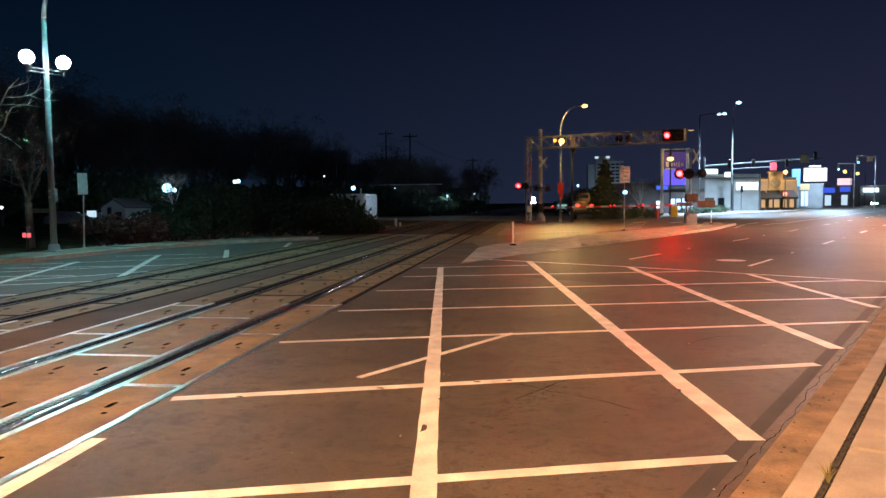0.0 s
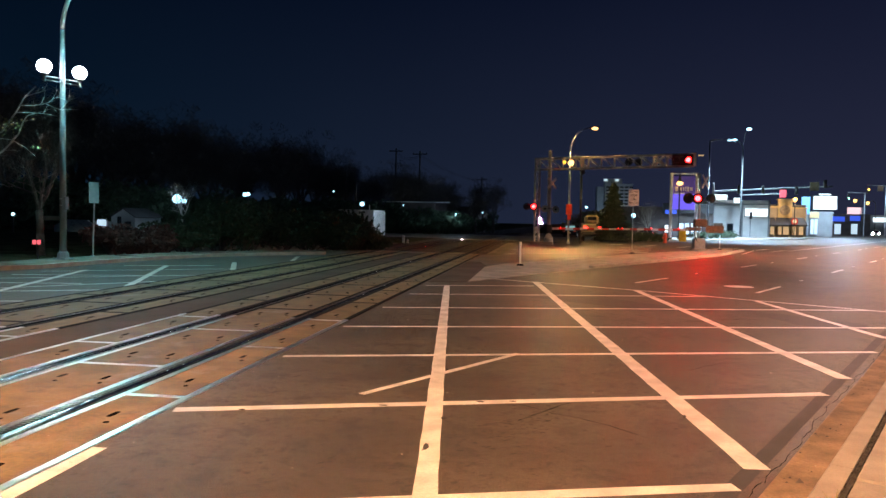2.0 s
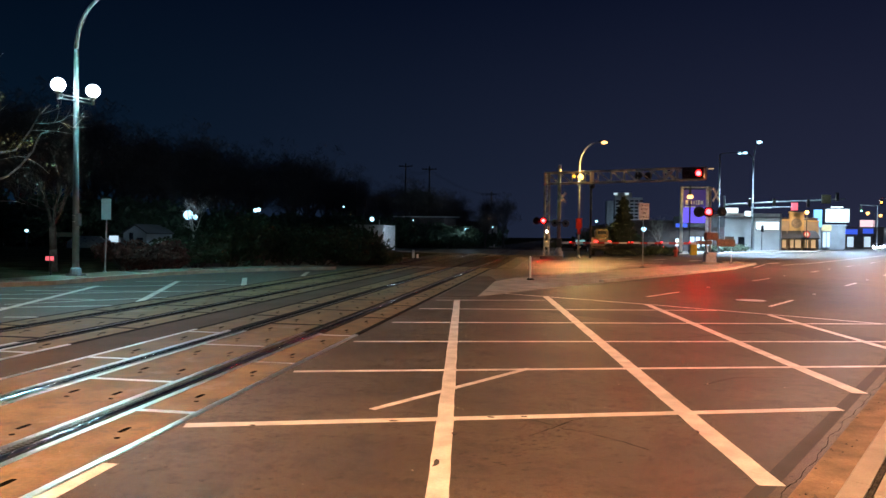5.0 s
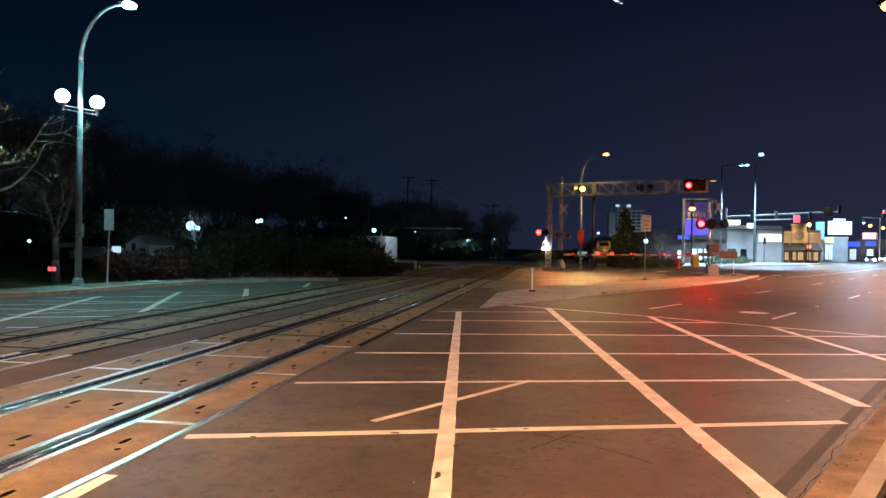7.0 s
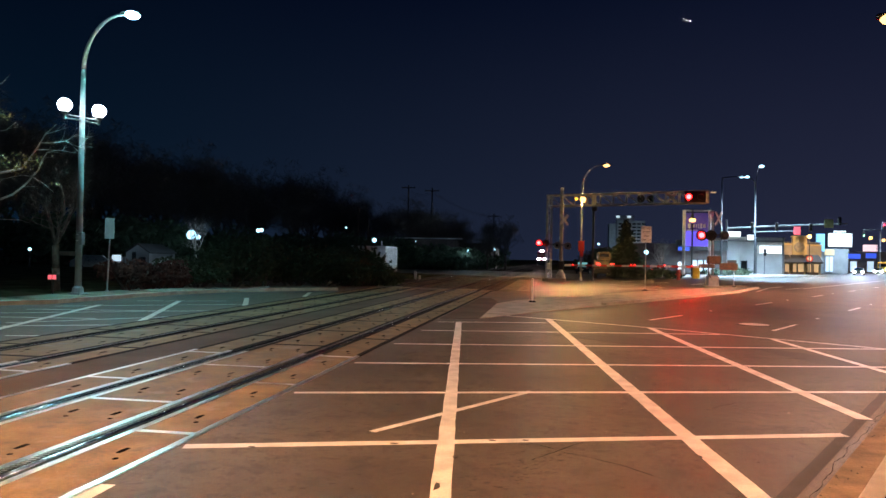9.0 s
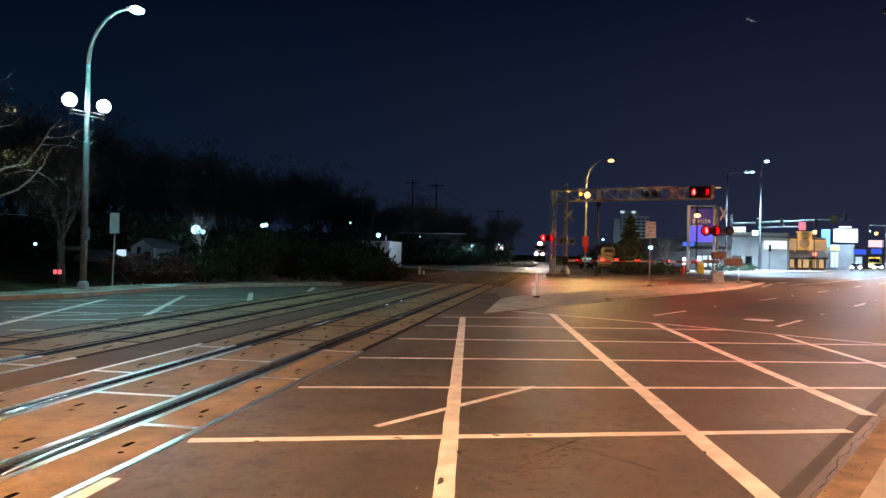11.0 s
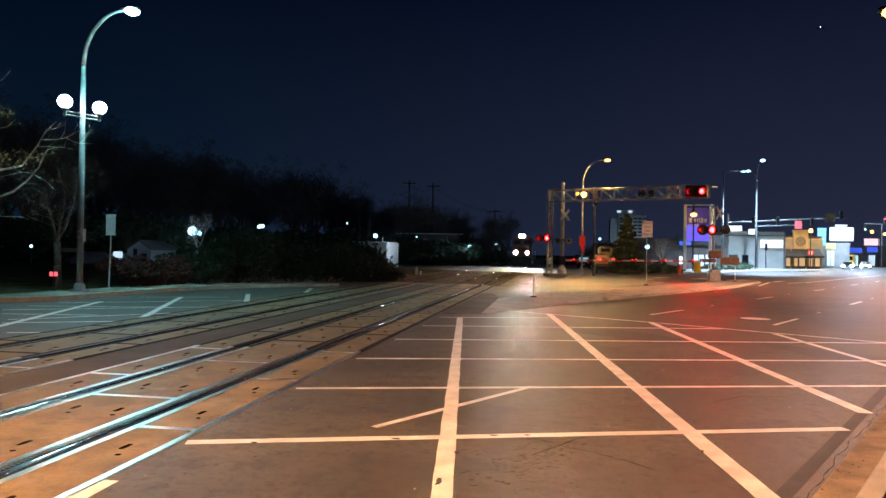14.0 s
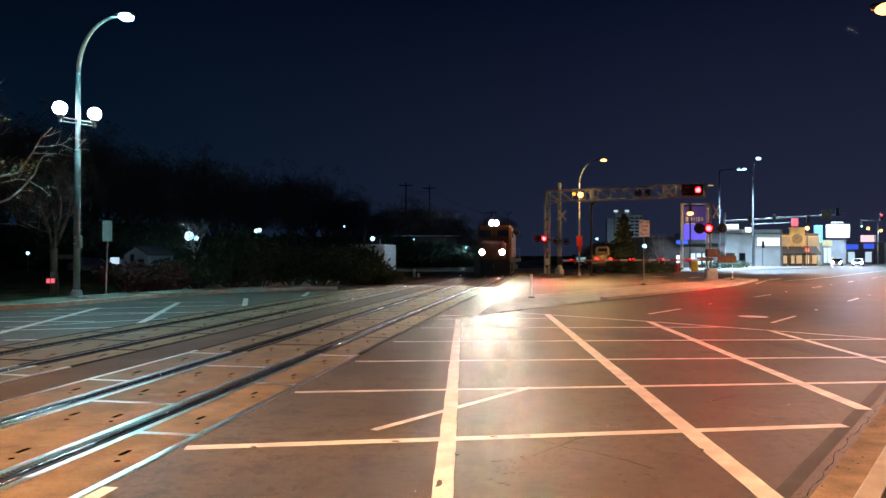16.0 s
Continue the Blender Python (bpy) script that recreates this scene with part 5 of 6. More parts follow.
part("plate", Mesh().turned([(.62, 0), (.62, .05)], 20, m=pose(0, 0, 0, 90, 0, 0)), RED_METAL, rsn)
part("ring", Mesh().turned([(.40, .05), (.40, .08)], 20, m=pose(0, 0, 0, 90, 0, 0)), WHITE_METAL, rsn)
part("post", Mesh().tube((0, .1, -3.3), (0, .1, .6), .06), DARK_STEEL, rsn)
hy = thing("fire_hydrant", "short red fire hydrant at the kerb", "fire hydrant", (12.87, 77.22, 0))
part("body", Mesh().turned([(.24, 0), (.24, .08), (.17, .12), (.17, .75), (.22, .8), (.2, .95), (.08, 1.08), (.06, 1.15)], 14), STONE_RED, hy)
part("nozzle", Mesh().tube((-.3, 0, .6), (.3, 0, .6), .09), STONE_RED, hy)
yx = thing("yellow_box", "yellow utility box at the kerb", "utility box", (16.54, 87.25, 0))
part("body", Mesh().box((0, 0, .6), (.75, .6, 1.3), ch=.06), YELLOW, yx)
bn = solid("far_island", Mesh().slab([(13, 84), (40, 118), (48, 134), (36, 134), (20, 112), (6, 88)], -.2, .09), CONCRETE, "pale concrete pavement before the stores", "pavement", kind="structure")
lot = solid("parking_lot", Mesh().slab([(-2, 64.5), (12.8, 84.5), (30, 112), (36, 135), (-3, 135), (-3, 70)], -.2, -.02), ASPHALT_OLD, "dark asphalt lot beyond the gantry", "parking lot", kind="structure")

# ---- trees and hedges ----


def grow(mesh, p, d, length, r, depth, rng, spread=.55, n=5, ups=.12, tips=None):
    segs = 3 if depth > 1 else 2
    for s in range(segs):
        d = (d + Vector((rng.uniform(-1, 1), rng.uniform(-1, 1), rng.uniform(-.6, 1) + ups)) * .16).normalized()
        q = p + d * (length / segs)
        r2 = r * (.86 if depth > 1 else .7)
        mesh.tube(p, q, r, r2, n if depth > 2 else 3, caps=False)
        p, r = q, r2
        if depth > 0:
            for b in range(1 if s < segs - 1 else 2):
                a = Vector((rng.uniform(-1, 1), rng.uniform(-1, 1), rng.uniform(-.3, .8))).normalized()
                nd = (d * (1 - spread) + a * spread).normalized()
                grow(mesh, p, nd, length * rng.uniform(.55, .78), r * rng.uniform(.5, .7), depth - 1, rng, spread, n, ups, tips)
    if tips is not None and depth == 0:
        tips.append(p)


def leaf(mesh, c, s, rng, k=0, slim=.55):
    a = Vector((rng.uniform(-1, 1), rng.uniform(-1, 1), rng.uniform(-1, 1))).normalized() * s
    b = a.orthogonal().normalized() * s * slim
    c = Vector(c)
    mesh.add([c - a, c + b, c + a, c - b], [(0, 1, 2, 3)], k)


def bare_tree_mesh(seed, h, depth=4, bark=BARK, dense=5):
    rng = random.Random(seed)
    m, tips = Mesh(), []
    p, d, r = Vector((0, 0, -.2)), Vector((rng.uniform(-.05, .05), rng.uniform(-.05, .05), 1)), h * .022
    trunk = Mesh()
    top = Vector((d.x * h * .3, d.y * h * .3, h * .30))
    trunk.tube(p, (p + top) / 2, r * 1.35, r * 1.1, 9).tube((p + top) / 2, top, r * 1.1, r, 9)
    for i in range(4):
        a = i * 1.57 + rng.uniform(-.5, .5)
        grow(m, top, Vector((math.cos(a) * .5, math.sin(a) * .5, rng.uniform(.7, 1.1))).normalized(), h * rng.uniform(.28, .36), r * rng.uniform(.5, .7), depth, rng, .58, tips=tips)
    for p in tips:
        for j in range(dense):
            leaf(m, p + Vector((rng.uniform(-.5, .5), rng.uniform(-.5, .5), rng.uniform(-.3, .5))), rng.uniform(.25, .5), rng, 0, .06)
    return trunk.data("trunk", bark, True), m.data("crown", bark)


VAR = [bare_tree_mesh(s, 12.0, 4) for s in (5, 9, 14)] + [bare_tree_mesh(5, 12.0, 4, BARK, 0), bare_tree_mesh(31, 12.0, 4, LAMPLIT_BARK, 0)]


def bare_tree(at, s, v, label, group=""):
    t = thing("bare_tree", label, "tree", at, random.Random(int(at[0] * 7 + at[1])).uniform(0, 360), group=group)
    part("trunk", VAR[v][0], None, t)
    part("crown", VAR[v][1], None, t)
    t.scale = (s, s, s)
    return t


bare_tree((-23.6, 30.4, .0), .58, 3, "leafless tree with forked trunk behind the lamp post")
# the limb that reaches in beside the lamp post, on a tree just outside the view
rng = random.Random(21)
tw, tips = Mesh(), []
root = Vector((-24.6, 25.0, 0))
tw.path([Vector(p) - root for p in ((-24.6, 25.0, -.1), (-24.5, 25.0, 1.5), (-24.4, 24.9, 2.8), (-24.3, 24.9, 6.0), (-24.4, 25.0, 8.5))], [.22, .19, .16, .11, .07], 9)
BOUGHS = [
    (.060, [(-24.4, 3.1), (-22.57, 4.29), (-21.46, 4.82), (-20.77, 5.02), (-19.88, 5.76), (-19.4, 6.25), (-19.02, 6.69)]),
    (.055, [(-24.4, 2.6), (-22.55, 3.31), (-21.44, 3.72), (-20.9, 3.98), (-20.56, 4.38), (-19.98, 4.95), (-19.63, 5.34), (-19.31, 5.58), (-18.93, 5.66)]),
    (.035, [(-24.4, 2.5), (-22.54, 2.87), (-21.3, 3.01), (-20.41, 2.99)]),
    (.035, [(-24.3, 5.6), (-22.61, 6.29), (-21.49, 6.56), (-21.0, 6.84)]),
    (.035, [(-24.4, 7.6), (-22.65, 8.11), (-21.53, 8.36), (-20.94, 8.65)]),
]
TWIGS = [
    (.020, [(-19.64, 5.97), (-19.08, 5.95), (-18.62, 6.03), (-18.14, 5.83), (-17.76, 5.87)]),
    (.013, [(-18.62, 6.03), (-18.32, 6.31), (-18.17, 6.33)]),
    (.010, [(-18.81, 5.99), (-18.68, 6.27)]),
    (.016, [(-19.33, 6.3), (-18.97, 6.42), (-18.63, 6.59)]),
    (.019, [(-19.93, 5.73), (-19.27, 5.69), (-18.66, 5.66), (-18.13, 5.57)]),
    (.010, [(-18.66, 5.66), (-18.57, 5.92)]),
    (.010, [(-18.14, 5.83), (-17.93, 6.15), (-17.77, 6.41)]),
    (.022, [(-19.98, 4.95), (-20.35, 4.73), (-20.72, 4.77), (-21.45, 4.55)]),
    (.016, [(-20.35, 4.73), (-19.73, 4.44), (-19.19, 4.07)]),
    (.012, [(-21.3, 3.01), (-21.15, 3.21)]),
]
for r0, line in BOUGHS + TWIGS:
    pts = [Vector((x, 24.4 + .25 * math.sin(1.7 * x + z), z)) - root for x, z in line]
    tw.path(pts, [r0 * (1 - .72 * i / (len(pts) - 1)) for i in range(len(pts))], 6)
    for i in range(1, len(pts)):
        for k in range(2):
            if rng.random() < .55:
                p = pts[i - 1].lerp(pts[i], rng.random())
                d = (pts[i] - pts[i - 1]).normalized() + Vector((rng.uniform(-.4, .8), rng.uniform(-.8, .8), rng.uniform(-.7, .7)))
                grow(tw, p, d.normalized(), rng.uniform(.22, .5), .008, 1, rng, .5, 4, .02, tips)
lf = Mesh()
for cx, cz, n, w in ((-20.24, 5.32, 90, .30), (-21.38, 7.09, 45, .16), (-21.39, 5.33, 45, .18), (-19.15, 4.42, 10, .06), (-20.9, 5.0, 40, .3)):
    for i in range(n):
        leaf(lf, Vector((cx + rng.gauss(0, w), 24.4 + rng.gauss(0, .2), cz + rng.gauss(0, w * .5))) - root, rng.uniform(.035, .07), rng)
bt = thing("bare_tree", "nearly leafless tree with pale lit twigs by the lamp post", "tree", tuple(root))
part("crown", tw, LAMPLIT_BARK, bt)
part("leaves", lf, LEAF_DRY, bt, "a few dry yellow leaves")
rng = random.Random(4)
spots = []
for i in range(74):
    f = i / 73
    az = -53 + 49 * f + rng.uniform(-1, 1)
    dist = rng.uniform(108, 140)
    top = 27 - 19.5 * f + rng.uniform(-2.5, 2)
    x, y = dist * math.sin(radians(az)), dist * math.cos(radians(az))
    bare_tree((x, y, -.06), max(.35, top / 12 * dist / 130), i % 3, "leafless tree in the dark woods beyond the tracks", group="wood trees")
bare_tree((-45.52, 84, -.06), .52, 4, "leafless tree in front of a yard lamp, bark lightened as if lit")
bare_tree((13.11, 92, -.06), .38, 4, "small leafless street tree near the lot")


def shrub(name, label, at, w, d, h, material, seed, count=1500, size=.11, group=""):
    """An evergreen mass: short stems and many small leaves in uneven lobes."""
    rng = random.Random(seed)
    t = thing(name, label, "shrub", at, group=group)
    st, lv = Mesh(), Mesh()
    lobes = [(Vector((rng.uniform(-w, w) * .42, rng.uniform(-d, d) * .42, h * rng.uniform(.3, .72))), rng.uniform(.22, .38)) for _ in range(11)]
    for c, s in lobes:
        st.path([(c.x * .2, c.y * .2, -.05), (c.x * .6, c.y * .6, c.z * .5), tuple(c)], [.05, .035, .015], 5)
    for i in range(count):
        c, s = rng.choice(lobes)
        v = Vector((rng.gauss(0, 1), rng.gauss(0, 1), rng.gauss(0, 1)))
        v = v.normalized() * rng.random() ** .35
        p = c + Vector((v.x * w * s, v.y * d * s, v.z * h * s))
        if p.z > .02:
            leaf(lv, p, size * rng.uniform(.7, 1.5), rng)
    part("stem", st, BARK, t)
    part("foliage", lv, material, t)
    return t


for i, (x, y, w, h, mt) in enumerate(((-21.2, 32.4, 2.6, 1.55, 1), (-19.7, 33.2, 2.6, 1.6, 1), (-19.4, 36.2, 3.4, 2.0, 0), (-18.2, 37.8, 3.8, 2.9, 0), (-17.0, 39.4, 4.0, 3.1, 0), (-15.8, 41.2, 4.0, 2.9, 0), (-14.4, 42.2, 4.0, 2.6, 0), (-13.0, 42.6, 3.6, 2.3, 0), (-11.7, 43.2, 3.0, 1.6, 0), (-10.7, 44.0, 2.2, 1.0, 0))):
    shrub("shrub", "russet leafy shrub behind the verge" if mt else "dark dense evergreen shrub beside the tracks", (x, y, -.05), w, w * .8, h, LEAF_RED if mt else LEAF, 40 + i, 2600, .10, "hedge shrubs")
for i, (x, y, w, h) in enumerate(((-22, 50, 6, 1.7), (-19, 54, 6, 1.9))):
    shrub("shrub", "tall dark evergreen thicket behind the hedge", (x, y, -.05), w, w * .8, h, LEAF, 70 + i, 2600, .16, "thicket")
for i, (x, y, w, h) in enumerate(((9.5, 79, 4.5, 1.3), (23.5, 106, 5, 1.2), (27, 113, 5, 1.4), (12.0, 83, 3.5, 1.1))):
    shrub("shrub", "low dark planted shrub by the lot", (x, y, -.05), w, w * .6, h, LEAF, 90 + i, 900, .14, "lot shrubs")
rng = random.Random(61)
jn = thing("juniper", "dark spreading juniper with upswept feathery fronds", "shrub", (-11.9, 43.4, -.05))
js, jl = Mesh(), Mesh()
for i in range(110):
    a, out = rng.uniform(0, 6.283), rng.random() ** .6
    tip = Vector((2.2 * out * math.cos(a), 1.3 * out * math.sin(a), rng.uniform(2.1, 2.85) * (1 - .5 * out ** 1.8)))
    foot = Vector((tip.x * .25, tip.y * .25, .1))
    js.tube(foot, tip * .9, .03, .008, 4)
    for k in range(75):
        f = rng.random() ** .6
        w = .34 * (1.05 - f)
        leaf(jl, foot.lerp(tip, f) + Vector((rng.gauss(0, w), rng.gauss(0, w), rng.gauss(0, w * .7))), rng.uniform(.06, .12), rng, 0, .4)
part("stem", js, BARK, jn)
part("foliage", jl, LEAF, jn)
lt = Mesh()
rng = random.Random(77)
pn = thing("spruce", "dark conical spruce tree beyond the gantry", "tree", (7.2, 75, -.06))
part("trunk", Mesh().tube((0, 0, 0), (0, 0, 6.3), .13, .02, 8), BARK, pn)
for i in range(7000):
    z = .5 + 5.9 * (1 - rng.random() ** .55)
    rad = 2.2 * (1 - (z - .4) / 6.4) ** .85 * (.78 + .22 * math.sin(z * 9)) + .05
    a, q = rng.uniform(0, 6.283), rad * rng.random() ** .4
    leaf(lt, (q * math.cos(a), q * math.sin(a), z - q * .25), .15, rng)
part("foliage", lt, PINE, pn)

rng = random.Random(55)
for i in range(20):
    az = -56 + 47 * i / 19 + rng.uniform(-1, 1)
    dist = rng.uniform(104, 114)
    shrub("undergrowth", "dark undergrowth at the edge of the woods", (dist * math.sin(radians(az)), dist * math.cos(radians(az)), -.06), 12, 6, max(2.8, 9.0 - 5.0 * i / 19) + rng.uniform(-.6, .6), LEAF, 200 + i, 3000, .34, "woods undergrowth")

for i, (x, y, h) in enumerate(((-15.0, 108, 3.4), (-13.6, 122, 3.2), (-15.5, 140, 3.4), (8.6, 126, 4.0), (9.4, 114, 4.0), (-15.0, 165, 4.5), (13.0, 165, 5.0))):
    shrub("undergrowth", "dark undergrowth beside the far tracks", (x, y, -.06), 7, 5, h, LEAF, 300 + i, 1800, .3, "woods undergrowth")

# ---- vehicles ----


def car(name, label, at, turn, paint, w=1.85, l=4.6, h=1.5, tail=False, lens=None, roof_lamps=False, boxy=0.0, glass=GLASS):
    """A car facing -y: body, glasshouse, wheels, lamps."""
    t = thing(name, label, "car", at, turn)
    prof = [(-l / 2, .35), (-l / 2 + .05, .72), (-l / 2 + .9 * (1 - boxy) + .1, .88), (-l / 2 + 1.5 * (1 - boxy) + .2, h - .03), (l / 2 - .9 * (1 - boxy) - .1, h), (l / 2 - .1, .95), (l / 2, .6), (l / 2 - .03, .32)]
    n = len(prof)
    vs = []
    for s, ins in ((-1, 0), (1, 0)):
        for y, z in prof:
            vs.append((s * (w / 2 - (.14 if z > 1.0 else 0)), y, z))
    fs = [tuple(range(n - 1, -1, -1)), tuple(range(n, 2 * n))] + [(i, (i + 1) % n, n + (i + 1) % n, n + i) for i in range(n)]
    part("body", Mesh().add(vs, [tuple(reversed(q)) for q in fs]), paint, t)
    part("windscreen", Mesh().add([(-w / 2 + .2, -l / 2 + .95 * (1 - boxy) + .1, .95), (w / 2 - .2, -l / 2 + .95 * (1 - boxy) + .1, .95), (w / 2 - .25, -l / 2 + 1.42 * (1 - boxy) + .15, h - .1), (-w / 2 + .25, -l / 2 + 1.42 * (1 - boxy) + .15, h - .1)], [(0, 1, 2, 3)], 0, pose(0, -.03, .02)), GLASS, t)
    part("rear_window", Mesh().add([(-w / 2 + .25, l / 2 - .05, 1.0), (w / 2 - .25, l / 2 - .05, 1.0), (w / 2 - .3, l / 2 - .75 * (1 - boxy) - .08, h - .1), (-w / 2 + .3, l / 2 - .75 * (1 - boxy) - .08, h - .1)], [(3, 2, 1, 0)], 0, pose(0, .03, .03)), glass, t)
    for sx in (-1, 1):
        for sy in (-1, 1):
            wl_ = part("wheel", Mesh().tube((sx * (w / 2 - .2), sy * l * .31, .33), (sx * (w / 2 + .01), sy * l * .31, .33), .33, n=16), TYRE, t)
            part("rim", Mesh().tube((sx * (w / 2), sy * l * .31, .33), (sx * (w / 2 + .02), sy * l * .31, .33), .2, n=12), GALV, wl_)
        part("headlight", Mesh().ball((sx * (w / 2 - .25), -l / 2 + .02, .68), .13, 10), lens or DARK_STEEL, t, "lit headlight" if lens else "")
        part("tail_lamp", Mesh().box((sx * (w / 2 - .2), l / 2 - .02, .85), (.3, .1, .16)), G_TAIL if tail else STONE_RED, t, "lit red tail lamp" if tail else "")
    part("bumper", Mesh().box((0, -l / 2, .42), (w - .1, .14, .2), ch=.04), DARK_STEEL, t)
    part("number_plate", Mesh().box((0, l / 2 + .02, .62), (.45, .03, .13)), WHITE_METAL, t)
    if roof_lamps:
        for i in range(5):
            part("roof_lamp", Mesh().box((-.6 + .3 * i, -l / 2 + .9, h + .05), (.2, .15, .14), ch=.02), G_AMBER, t, "small amber roof lamp")
    return t


# The rear window itself glows; no lamp is inside the car.
car("parked_car", "dark car with pale glowing rear window beyond the gantry", (4.27, 102, -.02), 165, CAR_DARK, 1.9, 4.6, 1.7, boxy=.3, glass=G_CARGLASS)
car("parked_car", "grey car with amber light in the lot", (13.32, 95, -.02), 175, CAR_GREY, 2.0, 4.6, 1.6, tail=True)
car("parked_car", "pale parked car far behind the lamp post", (-45.28, 64, -.05), 120, CAR_GREY)
ld_ = thing("loader", "tan construction truck with lit red tail lamps", "truck", (5.27, 79, -.02))
part("chassis", Mesh().box((0, 0, .8), (2.2, 4.5, .5), ch=.05), DARK_STEEL, ld_)
part("body", Mesh().box((0, -.6, 1.5), (2.35, 3.0, 1.0), ch=.18), TAN, ld_)
for sx in (-1, 1):
    part("mudguard", Mesh().box((sx * 1.08, -1.4, 1.22), (.5, 1.5, .5), ch=.14), TAN, ld_)
part("cab", Mesh().box((0, .1, 2.4), (1.45, 1.8, 1.0), ch=.22), TAN, ld_, "rounded tan cab")
part("rear_window", Mesh().box((0, -.82, 2.5), (.95, .04, .36), ch=.05), GLASS, ld_)
part("tailgate", Mesh().box((0, -2.12, 1.45), (1.9, .08, .8), ch=.03), TAN, ld_)
part("rear_bumper", Mesh().box((0, -2.25, .78), (2.3, .16, .24), ch=.04), DARK_STEEL, ld_)
for sx in (-1, 1):
    part("tail_lamp", Mesh().box((sx * .75, -2.2, 1.5), (.32, .12, .28)), G_TAIL, ld_, "lit red tail lamp")
    for y in (-1.4, 1.5):
        part("wheel", Mesh().tube((sx * .8, y, .5), (sx * 1.15, y, .5), .5, n=16), TYRE, ld_)

# ---- moving things ----
car_a = car("car", "oncoming dark car with glaring headlights", (60, 152, .0), -22, CAR_DARK, lens=G_CAR)
car_b = car("car", "second oncoming car with glaring headlights", (66, 163, .0), -22, CAR_GREY, lens=G_CAR)
bus = thing("bus", "yellow bus with amber roof lamps and lit headlights", "bus", (66, 170, 0), -22)
part("body", Mesh().box((0, 1.5, 1.75), (2.45, 9, 2.5), ch=.2), BUS_YELLOW, bus)
part("bonnet", Mesh().box((0, -3.6, 1.1), (2.2, 1.6, 1.1), ch=.18), BUS_YELLOW, bus)
part("windscreen", Mesh().box((0, -3.02, 2.2), (2.1, .1, .85), ch=.03), GLASS, bus)
part("bumper", Mesh().box((0, -4.45, .6), (2.4, .2, .3), ch=.05), DARK_STEEL, bus)
for sx in (-1, 1):
    part("headlight", Mesh().ball((sx * .85, -4.42, 1.0), .14, 10), G_CAR, bus, "lit headlight")
    for i in range(2):
        part("roof_lamp", Mesh().box((sx * (.45 + .45 * i), -3.05, 2.85), (.3, .12, .22), ch=.03), G_AMBER, bus, "lit amber roof lamp")
    for y in (-3.2, 4.0):
        part("wheel", Mesh().tube((sx * .95, y, .5), (sx * 1.24, y, .5), .5, n=16), TYRE, bus)

train = thing("locomotive", "diesel locomotive with blazing headlights on the near track", "locomotive", (TRACK_A, 60, 0))
part("frame", Mesh().box((0, 10, 1.35), (3.0, 20.5, .35), ch=.05), LOCO_DARK, train)
part("nose", Mesh().box((0, .9, 2.3), (2.1, 1.9, 1.6), ch=.25), LOCO, train, "short blunt nose")
part("cab", Mesh().box((0, 3.1, 3.0), (3.0, 2.6, 3.0), ch=.22), LOCO, train)
part("hood", Mesh().box((0, 11.5, 2.9), (2.0, 14.4, 2.7), ch=.15), LOCO, train)
part("radiator", Mesh().box((0, 17.5, 4.3), (2.9, 2.6, .5), ch=.1), LOCO_DARK, train)
for sx in (-1, 1):
    part("cab_window", Mesh().box((sx * .75, 1.78, 3.75), (1.0, .08, .62), ch=.03), GLASS, train)
    part("side_window", Mesh().box((sx * 1.5, 3.1, 3.7), (.08, 1.5, .6), ch=.03), GLASS, train)
    part("ditch_light", Mesh().turned([(.19, 0), (.19, .004)], 16, m=pose(sx * .86, -.15, 2.1, 90, 0, 0)), G_HEAD, train, "lit ditch light")
    part("ditch_housing", Mesh().turned([(.195, -.2), (.235, -.2), (.235, .30), (.20, .30), (.195, -.01)], 16, m=pose(sx * .86, -.15, 2.1, 90, 0, 0)), LOCO_DARK, train)
    part("headlight_tube", Mesh().turned([(.195, -.05), (.21, -.05), (.21, .28), (.2, .28), (.195, -.01)], 16, m=pose(sx * .215, 1.64, 4.66, 90, 0, 0)), LOCO_DARK, train)
    part("headlight", Mesh().turned([(.19, 0), (.19, .004)], 16, m=pose(sx * .21, 1.64, 4.66, 90, 0, 0)), G_HEAD, train, "lit headlight lens")
    part("handrail", Mesh().path([(sx * 1.4, 5, 1.5), (sx * 1.4, 5, 2.5), (sx * 1.4, 19.5, 2.5), (sx * 1.4, 19.5, 1.5)], .02, 6), WHITE_METAL, train)
    part("step", Mesh().box((sx * 1.3, -.1, .8), (.5, .4, 1.1), ch=.03), LOCO_DARK, train)
part("headlight_box", Mesh().box((0, 1.80, 4.66), (.85, .3, .42), ch=.05).box((0, 1.6, 4.88), (.85, .3, .03)).box((0, 1.6, 4.45), (.85, .3, .03)), LOCO_DARK, train)
part("pilot", Mesh().add([(-1.4, -.15, .12), (1.4, -.15, .12), (1.4, .1, 1.2), (-1.4, .1, 1.2), (0, -.55, .12), (0, -.2, 1.2)], [(0, 4, 5, 3), (4, 1, 2, 5), (0, 3, 2, 1)]), LOCO_DARK, train, "black snow plough")
part("coupler", Mesh().box((0, -.45, .85), (.3, .6, .3), ch=.06), LOCO_DARK, train)
part("fuel_tank", Mesh().box((0, 10, .75), (2.6, 5.5, .9), ch=.15), LOCO_DARK, train)
for by in (3.2, 16.8):
    part("bogie", Mesh().box((0, by, .62), (2.4, 4.2, .45), ch=.08), LOCO_DARK, train)
    for wy in (-1.6, 0, 1.6):
        part("wheelset", Mesh().tube((-.82, by + wy, .54), (-.70, by + wy, .54), .53, n=20).tube((.70, by + wy, .54), (.82, by + wy, .54), .53, n=20).tube((-.7, by + wy, .54), (.7, by + wy, .54), .09, n=8), GALV, train)

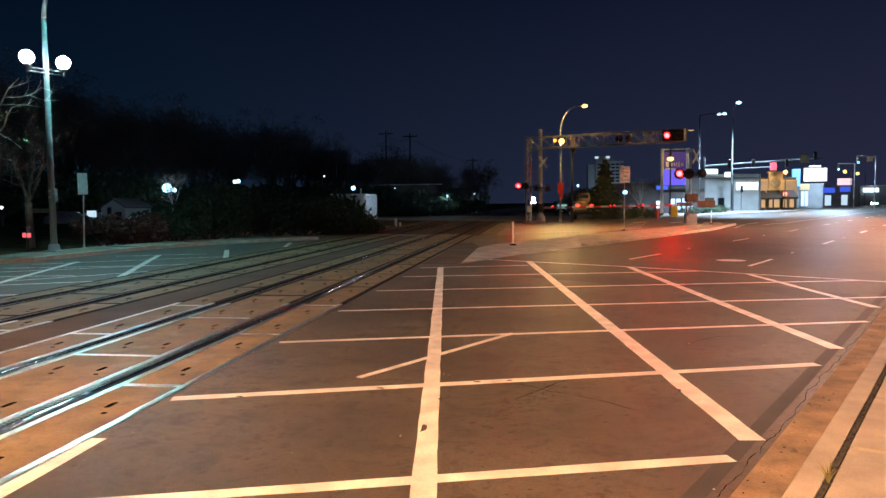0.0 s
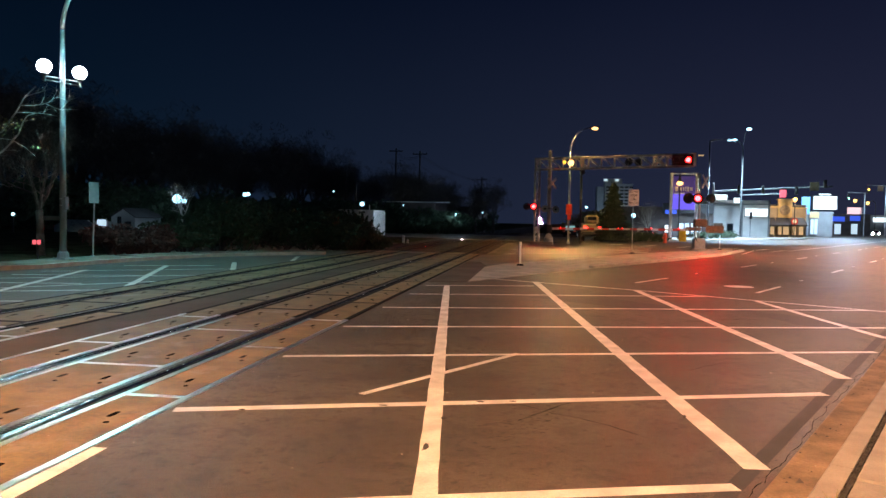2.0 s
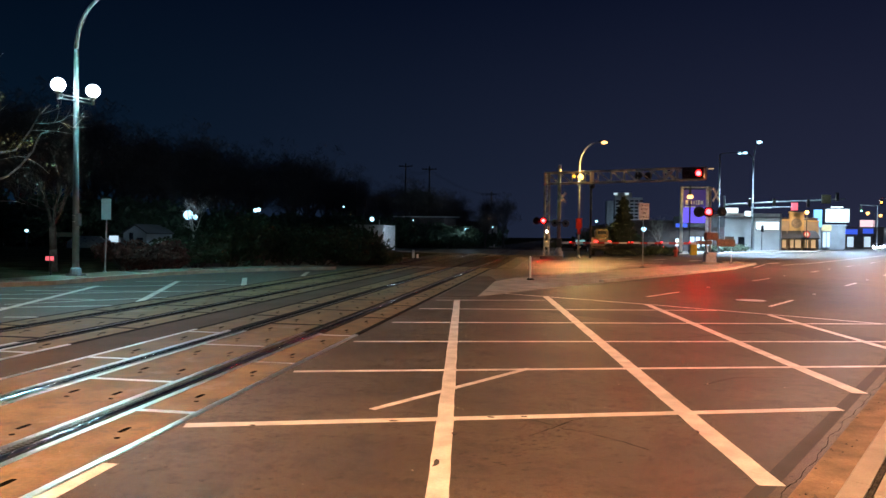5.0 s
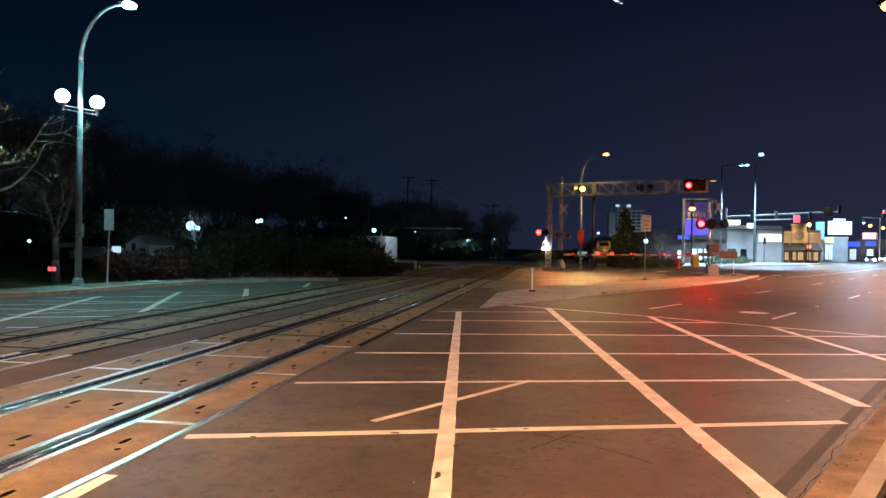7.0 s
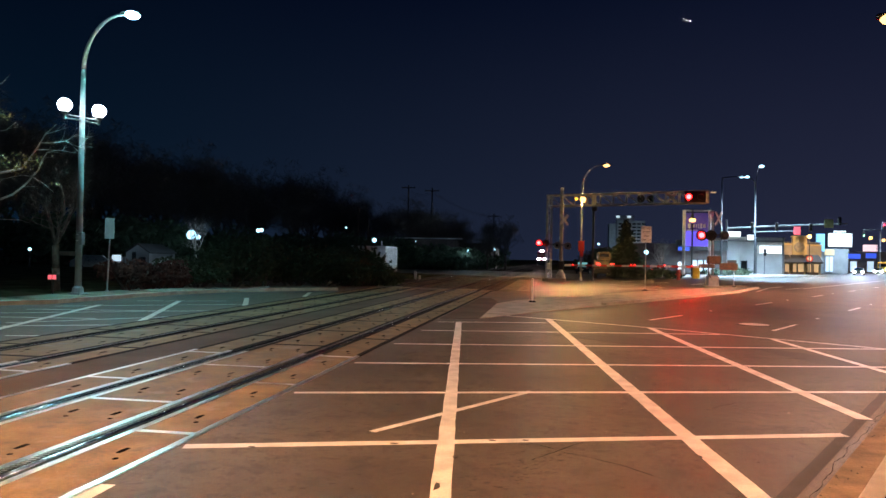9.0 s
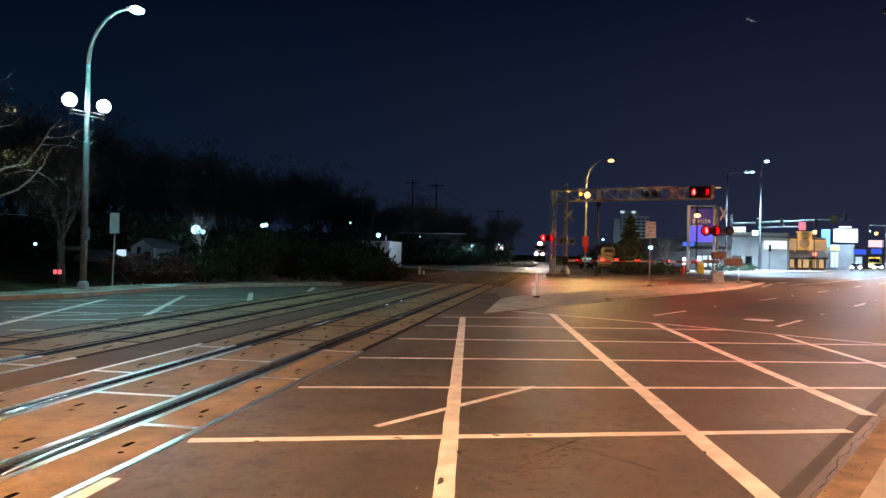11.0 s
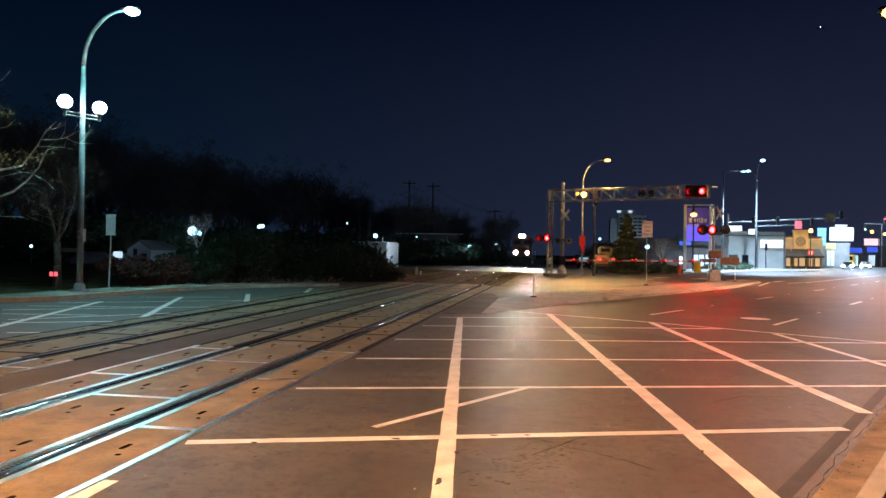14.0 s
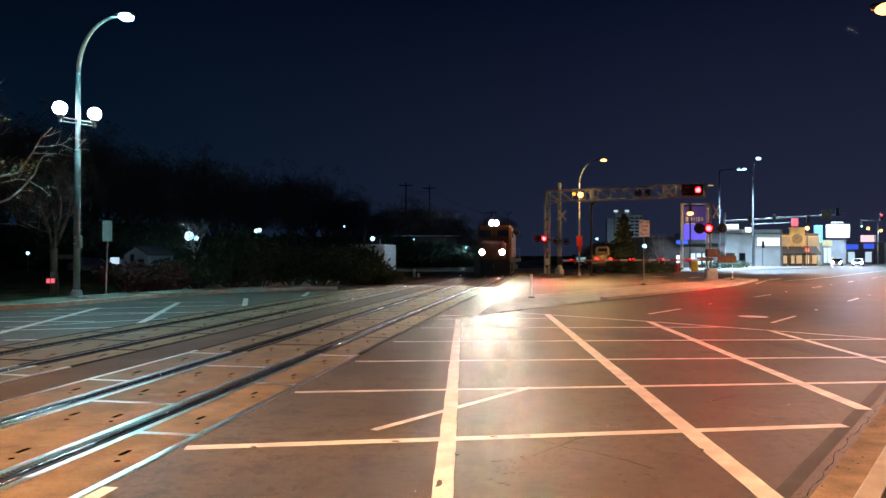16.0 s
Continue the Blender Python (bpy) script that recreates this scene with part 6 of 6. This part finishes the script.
plane = thing("airliner", "distant airliner showing small white lights", "airplane", (0, 3000, 1000), 90)
part("fuselage", Mesh().turned([(.3, -15), (1.6, -13), (1.9, -5), (1.9, 9), (.6, 17)], 12, m=pose(0, 0, 0, 90, 0, 0)), DARK_STEEL, plane)
part("wing", Mesh().slab([(-16, 3), (0, -4), (16, 3), (16, 4.5), (0, 2), (-16, 4.5)], -.2, .2), DARK_STEEL, plane)
part("tailplane", Mesh().slab([(-5, 14), (0, 11), (5, 14), (5, 15), (0, 14.5), (-5, 15)], .3, .6), DARK_STEEL, plane)
for p in ((-15, 3, -.4), (13, 3, .9), (4, -14, -1.5), (-5, 15, 9)):
    part("light", Mesh().ball(p, .55, 8), G_PLANE, plane, "small white light")


def motions():
    # the train runs in along the near track
    rows = []
    for i in range(33):
        t = .5 * i
        y = 60.0 + 23.3 * (16.0 - t)
        head = math.degrees(math.atan2(bend(y + 10) - bend(y), 10))
        rows.append((t, pose(TRACK_A + bend(y), y, .016, 0, 0, -head)))
    walk(train, rows)
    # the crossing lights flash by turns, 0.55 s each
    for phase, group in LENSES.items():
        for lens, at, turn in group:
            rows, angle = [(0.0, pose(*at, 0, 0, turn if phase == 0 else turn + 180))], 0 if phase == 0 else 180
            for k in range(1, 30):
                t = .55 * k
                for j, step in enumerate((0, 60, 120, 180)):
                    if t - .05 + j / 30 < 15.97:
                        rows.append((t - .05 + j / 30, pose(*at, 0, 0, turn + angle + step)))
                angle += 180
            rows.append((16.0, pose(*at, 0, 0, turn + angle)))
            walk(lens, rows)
    # the far signal changes from green over amber to red
    for (lens, at), spans in zip(SIGNALS, (((5.0, 0),), ((1.2, 0), (5.0, 180)), ((1.2, 180),))):
        turn = 0 if spans[0][1] else 180
        rows = [(0.0, pose(*at, 0, 0, turn))]
        for t, _ in spans:
            rows += [(t + j / 30, pose(*at, 0, 0, turn + step)) for j, step in enumerate((0, 60, 120, 180))]
            turn += 180
        walk(lens, rows + [(16.0, pose(*at, 0, 0, turn))])
    # oncoming cars roll up to the junction
    walk(car_a, [(0.0, pose(99, 222, 0, 0, 0, -24)), (3.5, pose(83, 194, 0, 0, 0, -24)), (7.0, pose(68.0, 166, 0, 0, 0, -24)), (9.0, pose(61, 154.5, 0, 0, 0, -24)), (12.5, pose(58.5, 152.5, 0, 0, 0, -24)), (16.0, pose(55.0, 148.5, 0, 0, 0, -24))])
    walk(car_b, [(0.0, pose(118, 262, 0, 0, 0, -24)), (7.0, pose(84, 198, 0, 0, 0, -24)), (9.0, pose(74.5, 178, 0, 0, 0, -24)), (12.5, pose(67, 165, 0, 0, 0, -24)), (16.0, pose(58.6, 148, 0, 0, 0, -24))])
    walk(bus, [(0.0, pose(140, 310, 0, 0, 0, -24)), (9.0, pose(84, 198, 0, 0, 0, -24)), (12.5, pose(70, 178, 0, 0, 0, -24)), (16.0, pose(60, 166, 0, 0, 0, -24))])
    # an airliner crosses the sky
    walk(plane, [(0.0, pose(-713, 3000, 1150, 0, 0, 82)), (7.0, pose(247, 3000, 1031, 0, 0, 82)), (9.0, pose(518, 3000, 997, 0, 0, 82)), (12.5, pose(897, 3000, 942, 0, 0, 82)), (14.5, pose(1065, 3000, 918, 0, 0, 82)), (16.0, pose(1167, 3000, 895, 0, 0, 82))])


motions()
